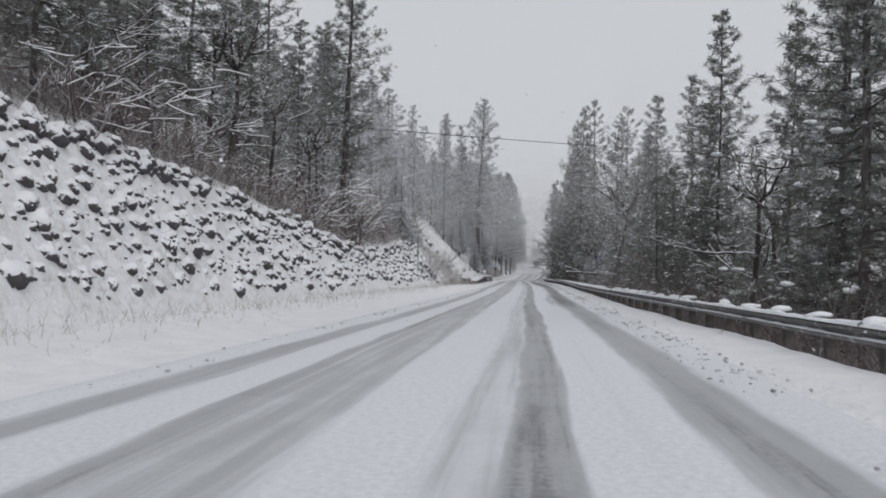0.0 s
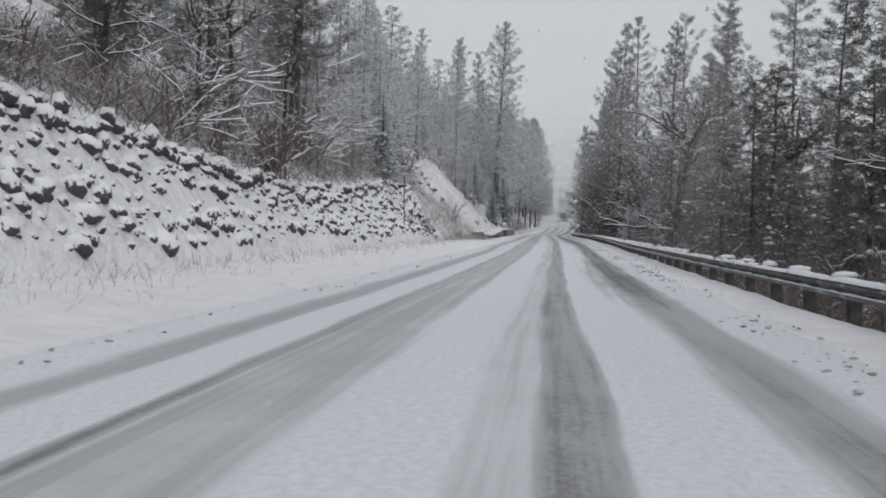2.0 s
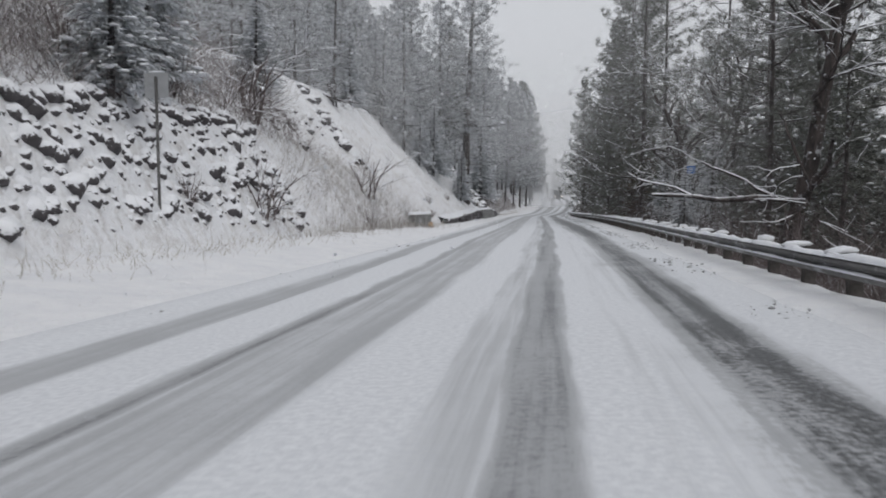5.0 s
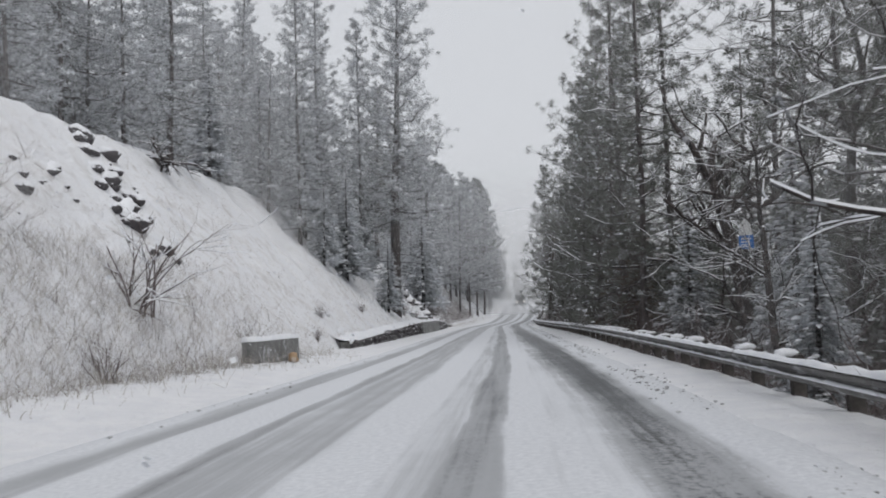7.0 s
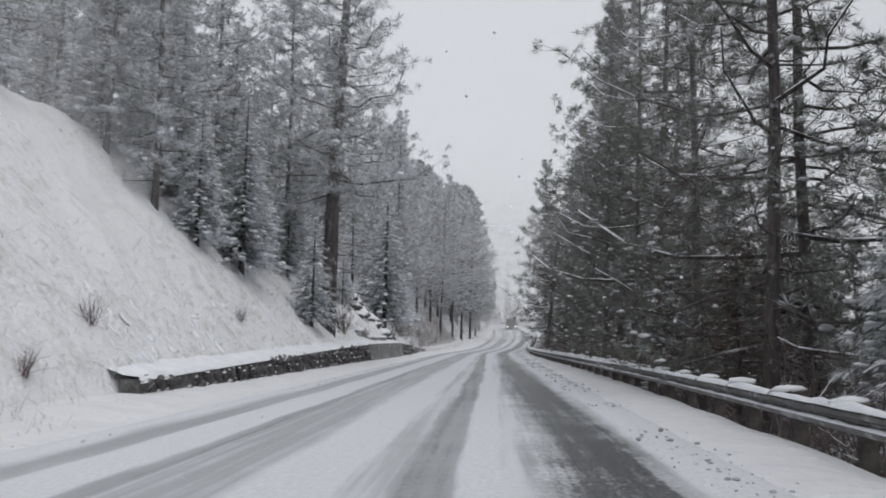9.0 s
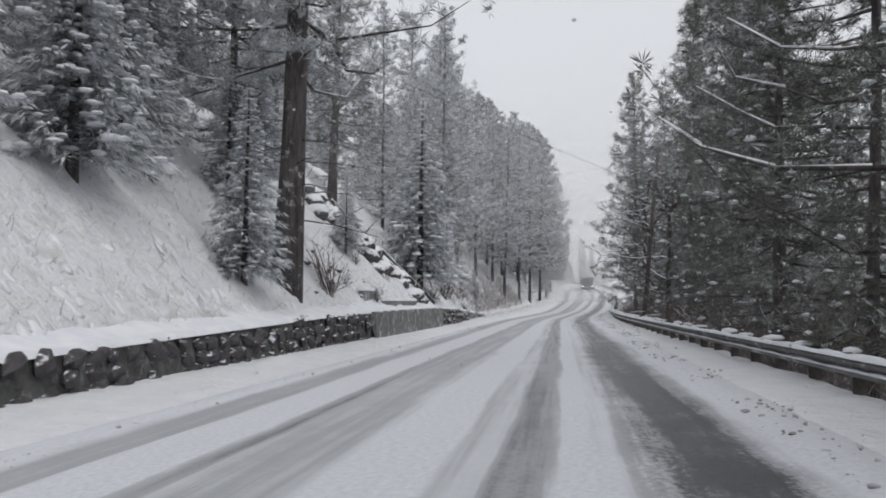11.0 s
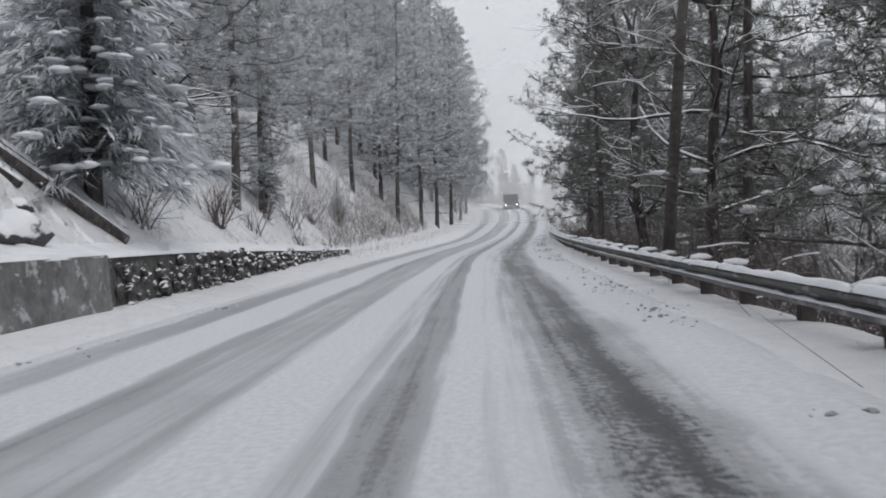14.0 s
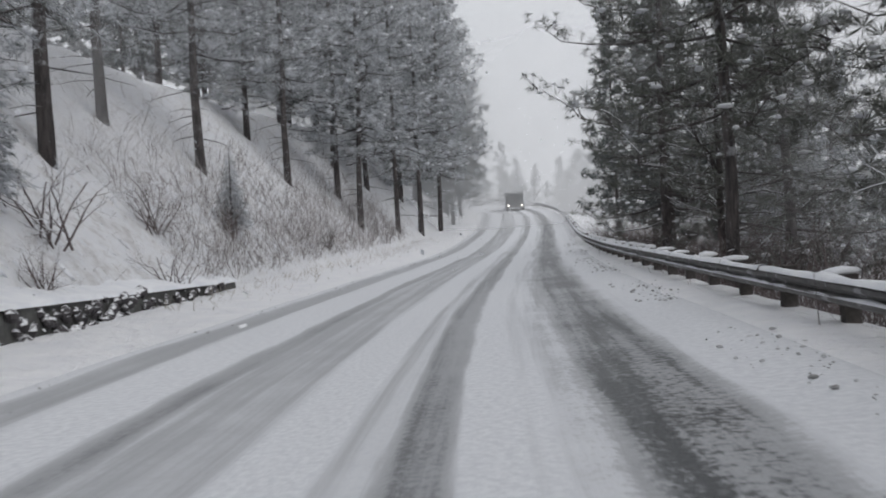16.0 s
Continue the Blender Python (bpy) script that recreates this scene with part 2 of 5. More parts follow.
class Buf:
    """Gathers triangles and quads, to be linked as one mesh."""

    def __init__(self):
        self.v, self.f, self.n = [], [], 0

    def add(self, verts, faces):
        self.v.extend(verts)
        self.f.extend([tuple(i + self.n for i in f) for f in faces])
        self.n += len(verts)

    def tube(self, pts, radii, sides=6, cap=True):
        rows = []
        for i, p in enumerate(pts):
            a = Vector(pts[min(i + 1, len(pts) - 1)]) - Vector(pts[max(i - 1, 0)])
            a.normalize()
            s = a.cross(Vector((0.37, 0.21, 0.9) if abs(a.z) < 0.9 else (1, 0, 0))).normalized()
            u = a.cross(s)
            rows += [tuple(Vector(p) + radii[i] * (math.cos(k * math.tau / sides) * s + math.sin(k * math.tau / sides) * u)) for k in range(sides)]
        faces = [(r * sides + k, r * sides + (k + 1) % sides, (r + 1) * sides + (k + 1) % sides, (r + 1) * sides + k)
                 for r in range(len(pts) - 1) for k in range(sides)]
        if cap:
            faces += [tuple(range(sides))[::-1], tuple(range(len(rows) - sides, len(rows)))]
        self.add(rows, faces)

    def box(self, x0, x1, y0, y1, z0, z1, bevel=0.0):
        b = min(bevel, (x1 - x0) / 3, (y1 - y0) / 3, (z1 - z0) / 3)
        if b <= 0:
            v = [(x, y, z) for z in (z0, z1) for x, y in ((x0, y0), (x1, y0), (x1, y1), (x0, y1))]
            self.add(v, [(3, 2, 1, 0), (4, 5, 6, 7)] + [(k, (k + 1) % 4, 4 + (k + 1) % 4, 4 + k) for k in range(4)])
            return
        v = []
        for z, e in ((z0, b), (z0 + b, 0), (z1 - b, 0), (z1, b)):
            x2, x3, y2, y3 = x0 + e, x1 - e, y0 + e, y1 - e
            v += [(x2 + b, y2, z), (x3 - b, y2, z), (x3, y2 + b, z), (x3, y3 - b, z), (x3 - b, y3, z), (x2 + b, y3, z), (x2, y3 - b, z), (x2, y2 + b, z)]
        f = [(r * 8 + k, r * 8 + (k + 1) % 8, r * 8 + 8 + (k + 1) % 8, r * 8 + 8 + k) for r in range(3) for k in range(8)]
        self.add(v, f + [tuple(range(8))[::-1], tuple(range(24, 32))])

    def lump(self, c, rx, ry, rz, rng, rough=0.25, sides=6, flat=0.0):
        """An uneven rounded lump of three rings."""
        v = [(c[0], c[1], c[2] - rz * (1 - flat))]
        for h, w in ((-0.5, 0.85), (0.15, 1.0), (0.7, 0.65)):
            o = rng.uniform(0, 1)
            for k in range(sides):
                a, q = (k + o * 0.4) * math.tau / sides, w * (1 + rng.uniform(-rough, rough))
                v.append((c[0] + rx * q * math.cos(a), c[1] + ry * q * math.sin(a), c[2] + rz * (h * ((1 - flat) if h < 0 else 1) + rng.uniform(-rough, rough) * 0.4)))
        v.append((c[0], c[1], c[2] + rz))
        n = len(v) - 1
        f = [(0, 1 + (k + 1) % sides, 1 + k) for k in range(sides)] + [(n, n - sides + k, n - sides + (k + 1) % sides) for k in range(sides)]
        f += [(1 + r * sides + k, 1 + r * sides + (k + 1) % sides, 1 + (r + 1) * sides + (k + 1) % sides, 1 + (r + 1) * sides + k) for r in (0, 1) for k in range(sides)]
        self.add(v, f)

    def mesh(self, name, mat, smooth=False):
        me = bpy.data.meshes.new(name)
        me.from_pydata([tuple(p) for p in self.v], [], self.f)
        me.materials.append(mat)
        if smooth:
            me.polygons.foreach_set("use_smooth", [True] * len(me.polygons))
        return me


def part(name, buf, mat, parent=None, label="", smooth=False, kind=""):
    ob = new(name, buf.mesh(name, mat, smooth) if isinstance(buf, Buf) else buf)
    ob.parent = parent
    return tagged(ob, label, kind=kind)


def thing(name, place, label, category, group="", turn=0.0):
    ob = new(name)
    ob.empty_display_size = 0.3
    ob.matrix_basis = Matrix.Translation(place) @ pose(0, 0, 0, 0, 0, turn)
    return tagged(ob, label, category, group)


# ------------------------------------------------------------------ the plan: curves along the road
def curve(rows):
    ys, vs = zip(*rows)

    def at(y):
        return float(np.interp(y, ys, vs))

    return lambda y: (at(y - 9) + at(y - 4) + 2 * at(y) + at(y + 4) + at(y + 9)) / 6


road_x = curve([(-80, 0), (40, 0.05), (98, 0.05), (144, -0.6), (189, -1.2), (205, -0.9), (220, -0.2), (240, 1.0), (262, 2.3), (285, 2.8), (305, 1.4), (330, -4), (400, -28), (600, -110)])
rail_x = curve([(-80, 5.4), (0, 4.8), (20, 4.35), (40, 3.85), (60, 3.55), (80, 3.6), (100, 3.85), (120, 3.85), (140, 3.3), (160, 2.65), (180, 2.2), (200, 2.35), (220, 2.95), (240, 3.95),
                (262, 5.2), (285, 5.9), (305, 4.7), (330, -0.3), (400, -24), (600, -106)])
road_z = curve([(-80, 0), (215, 0), (238, 0.2), (262, 1.3), (287, 3.0), (320, 5), (400, 8), (600, 12)])
bank_x = curve([(-80, -9.2), (90, -9.2), (104, -8.4), (112, -8.2), (120, -7.6), (130, -7.7), (150, -8.0), (180, -8.15), (192, -8.8), (204, -9.4), (220, -9.0), (240, -8.0), (262, -6.6), (285, -6), (305, -7), (330, -12), (400, -36), (600, -118)])
bank_top = curve([(-80, 6), (10, 5.6), (20, 5.4), (31, 4.8), (46, 3.7), (54, 2.9), (60, 2.9), (70, 3.9), (79, 4.6), (95, 5.6), (110, 6)])
rocky = curve([(-80, 1), (86, 1), (98, 0), (600, 0)])
wall_h = curve([(-80, 0), (112, 0), (121, 0.3), (130, 0.5), (140, 0.65), (150, 0.92), (178, 0.98), (190, 0.6), (200, 0.4), (210, 0.12), (216, 0), (600, 0)])
rail_lip = curve([(-80, 0.1), (38, 0.1), (58, -0.35), (92, -0.35), (104, 0), (124, 0), (142, -0.45), (600, -0.45)])
foot_z = curve([(-80, 0.4), (100, 0.4), (118, 0.22), (205, 0.22), (220, 0.3), (600, 0.3)])


def ground_z(x, y):
    """The height of the snow-covered ground."""
    r, base = road_x(y), road_z(y)
    lat = x - r
    wob = 0.10 * noise.noise((x * 0.5, y * 0.5, 0)) + 0.04 * noise.noise((x * 1.2, y * 1.2, 3))
    if lat > 2.0:
        d = x - rail_x(y) + rail_lip(y)
        t = min(1.0, max(0.0, (lat - 2.45) / 0.35))
        z = -0.06 + t * (0.09 + 0.5 * wob)
        if d > 0:
            z -= 0.5 * min(d, 1.2) + (0.22 * d if d < 14 else 3.08 + 0.12 * (d - 14) if d < 40 else 6.2 - 0.05 * min(d - 40, 100))
        return base + z
    if lat > -5.45:
        return base - 0.06
    b = bank_x(y) - 0.5 * min(1.0, 4 * wall_h(y))
    if x > b:
        t = (r - 5.45 - x) / max(r - 5.45 - b, 0.5)
        return base + 0.02 + (foot_z(y) - 0.02) * t * t * (3 - 2 * t) + wob * min(1, 3 * t) * (0.8 if wall_h(y) < 0.05 else 0.8 * (1 - min(1, t)))
    d, k = b - x, rocky(y)
    top = bank_top(y)
    face = min(1.75 * d, top - 0.4) + max(0.0, d - (top - 0.4) / 1.75) * 0.5
    soft = 1.15 * d if d < 8 else 9.2 + 0.36 * (d - 8)
    z = foot_z(y) + wall_h(y) + k * face + (1 - k) * soft
    if z > 24:
        z = 24 + (z - 24) * 0.45
    return base + min(z, 75) + wob + min(1.0, d) * (0.26 * noise.noise((x * 0.6, y * 0.6, 7)) + 0.19 * noise.noise((x * 1.1, y * 1.1, 9)) + 0.09 * noise.noise((x * 1.9, y * 1.4, 4)))


# where the four wheel tracks run, metres across from the road's middle line, by metres along
TRACKS = [curve(rows) for rows in (
    [(0, -4.45), (24, -4.2), (40, -4.0), (75, -4.2), (90, -4.8), (123, -4.4), (148, -4.55), (191, -4.8)],
    [(0, -2.5), (24, -2.6), (40, -2.5), (75, -2.4), (90, -2.8), (123, -2.65), (148, -2.7), (191, -2.4)],
    [(0, 0.02), (24, 0.05), (40, -0.2), (75, -0.2), (90, -0.29), (123, -0.27), (148, -0.36), (191, -0.75)],
    [(0, 1.62), (24, 1.7), (40, 1.45), (75, 1.55), (90, 1.6), (123, 1.38), (148, 1.15), (191, 0.95)])]


def across(lat, y):
    """Metres across, shifted so that each wheel track keeps one value along the road."""
    return float(np.interp(lat, [-6.5] + [t(y) for t in TRACKS] + [3.2], [-6.5, -4.5, -2.45, -0.18, 1.5, 3.2]))


def sheet(name, xs, ys, height, mat, shift=None, uv=None, smooth=True):
    """A grid over xs and ys as one mesh."""
    v = [(x + (shift(y) if shift else 0), y, height(x + (shift(y) if shift else 0), y)) for y in ys for x in xs]
    w = len(xs)
    f = [(j * w + i, j * w + i + 1, (j + 1) * w + i + 1, (j + 1) * w + i) for j in range(len(ys) - 1) for i in range(w - 1)]
    me = bpy.data.meshes.new(name)
    me.from_pydata(v, [], f)
    me.materials.append(mat)
    if smooth:
        me.polygons.foreach_set("use_smooth", [True] * len(me.polygons))
    if uv:
        layer = me.uv_layers.new(name="across_along")
        flat = np.array([(uv(xs[i], y), y) for y in ys for i in range(w)])
        loops = np.empty(len(me.loops), dtype=np.int32)
        me.loops.foreach_get("vertex_index", loops)
        layer.data.foreach_set("uv", flat[loops].ravel())
    return new(name, me)


def spread(a, b, step):
    n = max(1, round((b - a) / step))
    return [a + (b - a) * i / n for i in range(n)]


# ------------------------------------------------------------------ ground and road
gx = [-2500, -900, -350, -160] + spread(-100, -32, 4) + spread(-32, -20, 1.2) + spread(-20, -10, 0.32) + spread(-10, -7, 0.24) + spread(-7, -4, 0.5) + spread(-4, 2, 1.5) + spread(2, 6, 0.25) + spread(6, 8, 0.5) + spread(8, 40, 2.5) + [40, 55, 80, 120, 200, 450, 1000, 2500]
gy = [-1500, -400, -150, -80, -50] + spread(-30, 5, 1.5) + spread(5, 215, 0.55) + spread(215, 340, 2.5) + spread(340, 600, 13) + [600, 800, 1200, 2000, 3500]
ground = sheet("ground", gx, gy, ground_z, M["bank"])
tagged(ground, "snow-covered ground with a steep bank beside the road", "ground", kind="structure")


def road_height(x, y):
    lat = x - road_x(y)
    z = 0.018 + 0.012 * noise.noise((x * 1.1, y * 0.35, 8))
    for lo, hi in ((-4.7, -4.2), (-3.1, -1.8), (-0.45, 0.08), (1.0, 2.0)):
        if lo < across(lat, y) < hi:
            z -= 0.014
    if lat > 2.05:
        z += 0.06 * math.exp(-((lat - 2.35) / 0.22) ** 2) * (0.7 + 0.6 * noise.noise((x, y * 1.4, 5)))
    if lat < -4.85:
        z += 0.05 * math.exp(-((lat + 5.1) / 0.25) ** 2) * (0.7 + 0.6 * noise.noise((x, y * 1.4, 2)))
    if lat < -5.5 or lat > 2.75:
        z -= 0.12
    return road_z(y) + z


rx = [-5.7] + spread(-5.5, 2.75, 0.11) + [2.75, 2.95]
road = sheet("road", rx, spread(-30, 215, 0.8) + spread(215, 420, 3) + [420, 600], road_height, M["road"], road_x, across)
tagged(road, "snow-covered two-lane road with dark slushy wheel tracks", "road", kind="structure")

# ------------------------------------------------------------------ trees


def trunk_line(h, lean, rng, bend=0.03, n=7):
    out = []
    for i in range(n):
        t = i / (n - 1)
        out.append((lean * h * t + rng.uniform(-1, 1) * bend * h * 0.12 * (i > 0), rng.uniform(-1, 1) * bend * h * 0.12 * (i > 0), -0.6 + (h + 0.6) * t))
    return out


def along(line, z):
    for a, b in zip(line, line[1:]):
        if a[2] <= z <= b[2]:
            t = (z - a[2]) / (b[2] - a[2])
            return Vector([a[k] + t * (b[k] - a[k]) for k in range(3)])
    return Vector(line[-1])


def tuft(buf, p, size, rng, n, w0=0.15, w1=0.30):
    """A burst of needle blades round a twig's end."""
    for _ in range(n):
        d = Vector((rng.gauss(0, 1), rng.gauss(0, 1), rng.gauss(0.25, 0.8))).normalized()
        s = d.cross(Vector((rng.gauss(0, 1), rng.gauss(0, 1), rng.gauss(0, 1)))).normalized() * size * rng.uniform(w0, w1)
        q = p + d * size * rng.uniform(0.7, 1.25)
        m = p + d * size * 0.45
        buf.add([tuple(p), tuple(m + s), tuple(q), tuple(m - s)], [(0, 1, 2, 3)])


def pine_meshes(name, h, spread_r, bare, seed, n_limb=64, per=13, needle="pine", blades=7, snow=0.15, size0=0.20, size1=0.36, width=(0.15, 0.30), inner=0.8, ridge=0.0, stem=1.0):
    """A long-needled pine: a straight trunk, limbs drooping below and upswept above, round tufts of needles."""
    rng = random.Random(seed)
    line = trunk_line(h, 0, rng)
    wood, crown, load = Buf(), Buf(), Buf()
    r0 = (0.0065 * h + 0.04) * stem
    wood.tube(line, [r0 * (1.2 if i == 0 else 1) * (1 - 0.92 * i / 6) + 0.015 for i in range(7)], 9)
    for i in range(n_limb):
        f = (i + rng.random()) / n_limb
        z = bare * h + (h * 0.99 - bare * h) * f
        taper = (1 - f) ** 0.72 * (0.75 + 0.25 * min(1, f * 5)) + 0.03
        length = spread_r * taper * rng.choice((0.5, 0.75, 0.9, 1.0, 1.2)) * rng.uniform(0.85, 1.1) + 0.2
        a = i * 2.4 + rng.uniform(-0.6, 0.6)
        p = along(line, z)
        rise = rng.uniform(-0.30, 0.10) + 0.55 * f
        mid = p + Vector((math.cos(a), math.sin(a), rise - 0.10)) * length * 0.55
        end = p + Vector((math.cos(a + rng.uniform(-0.2, 0.2)), math.sin(a), rise + 0.14)) * length
        bow = Vector((-math.sin(a), math.cos(a), 0)) * rng.uniform(-0.14, 0.14) * length - Vector((0, 0, rng.uniform(-0.03, 0.12) * length))
        limb = [p, (p + mid) / 2 + bow * 0.5, mid, (mid + end) / 2 + bow * 0.7 - Vector((0, 0, rng.uniform(0, 0.05) * length)), end]
        wood.tube([tuple(q) for q in limb], [0.010 + 0.011 * length, 0.009 + 0.009 * length, 0.008 + 0.006 * length, 0.007 + 0.003 * length, 0.006], 3, False)
        if rng.random() < ridge:
            for u, v in zip(limb, limb[1:]):
                s = Vector((-(v - u).y, (v - u).x, 0)).normalized() * (0.011 + 0.002 * length)
                load.add([tuple(u + s), tuple(v + s), tuple(v - s), tuple(u - s), tuple(u + Vector((0, 0, 0.022 + 0.009 * length))), tuple(v + Vector((0, 0, 0.03)))], [(0, 1, 5, 4), (2, 3, 4, 5), (0, 4, 3), (1, 2, 5)])
        for _ in range(max(3, int(per * (0.3 + 0.9 * length / spread_r)))):
            t = 1.05 - inner * rng.random() ** 1.3
            c = (p + (mid - p) * (t / 0.55)) if t < 0.55 else (mid + (end - mid) * ((t - 0.55) / 0.45))
            side = Vector((-math.sin(a), math.cos(a), 0)) * rng.uniform(-1, 1) * length * 0.34
            q, c = c, c + side * 0.75 + Vector((0, 0, rng.uniform(-0.08, 0.16) * length))
            wood.add([tuple(q - Vector((0.012, 0.012, 0))), tuple(q + Vector((0.012, 0.012, 0.02))), tuple(c)], [(0, 1, 2)])
            size = rng.uniform(size0, size1) * (0.7 + h / 60)
            tuft(crown, c, size, rng, blades, *width)
            if rng.random() < snow:
                load.lump((c.x, c.y, c.z + size * 0.2), size * rng.uniform(0.25, 0.55), size * rng.uniform(0.25, 0.55), size * rng.uniform(0.16, 0.32), rng, 0.45, 6, 0.3)
    for i in range(int(6 + bare * 30)):
        z = rng.uniform(0.05, max(0.15, bare)) * h
        a, ln = rng.uniform(0, math.tau), rng.uniform(0.5, 2.2)
        p = along(line, z)
        q = p + Vector((math.cos(a), math.sin(a), rng.uniform(-0.3, 0.1))) * ln
        wood.tube([tuple(p), tuple((p + q) / 2 + Vector((0, 0, 0.06))), tuple(q)], [0.024, 0.015, 0.005], 3, False)
    return [("trunk", wood.mesh("trunk", M["pine_bark"], True)), ("crown", crown.mesh("crown", M[needle])), ("snow_load", load.mesh("snow_load", M["lump"], True))]


def fir_meshes(name, h, spread_r, bare, seed, rows=34, needle="fir", snow=0.6):
    """A short-needled fir: tiers of drooping sprays, snow lying on them."""
    rng = random.Random(seed)
    line = trunk_line(h, 0, rng, 0.012)
    wood, crown, load = Buf(), Buf(), Buf()
    wood.tube(line, [(0.013 * h + 0.05) * (1 - 0.93 * i / 6) + 0.012 for i in range(7)], 8)
    for r in range(rows):
        f = r / rows
        z = bare * h + (1 - bare) * h * f
        reach = spread_r * (1 - f) ** 0.85 + 0.12
        for b in range(max(5, int(11 - 5 * f))):
            a = b * math.tau / max(5, int(11 - 5 * f)) + r * 0.7 + rng.uniform(-0.3, 0.3)
            ln = reach * rng.uniform(0.6, 1.12)
            p = along(line, z + rng.uniform(-0.2, 0.2) * h / rows)
            d, s = Vector((math.cos(a), math.sin(a), 0)), Vector((-math.sin(a), math.cos(a), 0))
            drop = rng.uniform(0.12, 0.42)
            pts = [p + d * ln * t + Vector((0, 0, 0.10 * ln * t - drop * ln * t * t)) for t in (0, 0.3, 0.55, 0.8, 1.0)]
            for q, t, nxt in zip(pts[1:], (0.3, 0.55, 0.8, 1.0), pts[2:] + [pts[-1] + d * 0.15 * ln]):
                w = ln * 0.32 * (1.15 - t)
                for sgn in (-1, 1):
                    for _ in range(8):
                        o = q + d * ln * rng.uniform(-0.2, 0.08)
                        tip = o + s * sgn * w * rng.uniform(0.5, 1.4) + d * ln * rng.uniform(0.05, 0.24) + Vector((0, 0, -rng.uniform(0.0, 0.2) * ln))
                        m = (o + tip) / 2 + d * ln * 0.018
                        crown.add([tuple(o - d * 0.03 * ln), tuple(m), tuple(tip), tuple((o + tip) / 2 - d * ln * 0.016)], [(0, 1, 2, 3)])
                crown.add([tuple(q - s * w * 0.2), tuple(nxt), tuple(q + s * w * 0.2), tuple(q - d * ln * 0.25)], [(0, 1, 2, 3)])
                if rng.random() < snow * 0.75:
                    k = 0.05 + 0.09 * ln * rng.uniform(0.4, 1.2)
                    c = q + s * rng.uniform(-0.5, 0.5) * w
                    load.lump((c.x, c.y, c.z + 0.02), k * rng.uniform(0.8, 1.3), k * rng.uniform(0.8, 1.3), k * 0.42, rng, 0.35, 6, 0.4)
    return [("trunk", wood.mesh("trunk", M["pine_bark"], True)), ("crown", crown.mesh("crown", M[needle])), ("snow_load", load.mesh("snow_load", M["lump"], True))]


def branching(wood, snowb, rng, p, d, length, r, depth, curl=0.35, snow_from=0.012, keep=1.0):
    """A bare limb that forks, with a ridge of snow lying along it."""
    pts, radii, q = [p], [r], p
    n = 7 if depth > 1 else 4
    for i in range(n):
        d = (d + Vector((rng.gauss(0, curl), rng.gauss(0, curl), rng.gauss(0.04, curl * 0.7))) * (0.4 if n > 4 else 0.5)).normalized()
        q = q + d * length / n
        pts.append(q)
        radii.append(r * (1 - 0.55 * (i + 1) / n))
    sides = 7 if r > 0.08 else 4 if r > 0.02 else 3
    wood.tube([tuple(v) for v in pts], radii, sides, False)
    flat = 1 - abs(d.z)
    if flat > 0.25 and rng.random() < keep:
        for a, b, ra, rb in zip(pts, pts[1:], radii, radii[1:]):
            w = max(ra, 0.008) * 0.85
            side = Vector((-(b - a).y, (b - a).x, 0)).normalized() * w
            top = Vector((0, 0, max(ra, 0.008) * 0.6 + 0.013 + 0.3 * ra))
            low = Vector((0, 0, max(ra, 0.008) * 0.35))
            snowb.add([tuple(a + side + low), tuple(b + side + low), tuple(b - side + low), tuple(a - side + low), tuple(a + top), tuple(b + top)],
                      [(0, 1, 5, 4), (2, 3, 4, 5), (0, 4, 3), (1, 2, 5)])
    if depth == 0:
        return
    for _ in range(rng.choice((2, 3, 3)) if depth > 1 else rng.choice((2, 3, 4))):
        k = rng.randint(1, n)
        a = Vector((rng.gauss(0, 1), rng.gauss(0, 1), rng.gauss(0.15, 0.6))).normalized()
        branching(wood, snowb, rng, pts[k], (d * 0.75 + a * 0.8).normalized(), length * rng.uniform(0.5, 0.78), radii[k] * rng.uniform(0.5, 0.7), depth - 1, curl, snow_from, keep)


def oak_meshes(h, r, seed, lean=(0, 0), depth=4, low=0.25):
    rng = random.Random(seed)
    wood, snowb = Buf(), Buf()
    pts, p, d = [Vector((0, 0, -0.4))], Vector((0, 0, -0.4)), Vector((lean[0], lean[1], 1)).normalized()
    for i in range(6):
        d = (d + Vector((rng.gauss(0, 0.06), rng.gauss(0, 0.06), 0.02))).normalized()
        p = p + d * h * 0.62 / 6
        pts.append(p)
    wood.tube([tuple(v) for v in pts], [r * (1.3, 1.0, 0.9, 0.82, 0.72, 0.62, 0.5)[i] for i in range(7)], 10, False)
    for i in range(11):
        k = rng.randint(2, 6) if i > 2 else 6
        a = i * 2.4 + rng.uniform(-0.4, 0.4)
        out = Vector((math.cos(a), math.sin(a), rng.uniform(0.2, 0.7) if k < 5 else rng.uniform(0.5, 1.4))).normalized()
        branching(wood, snowb, rng, pts[k], out, h * rng.uniform(0.18, 0.34), r * (0.55 if k == 6 else 0.36), depth - 1, 0.42, keep=0.7)
    return [("trunk", wood.mesh("trunk", M["oak_bark"], True)), ("snow_load", snowb.mesh("snow_load", M["lump"]))]


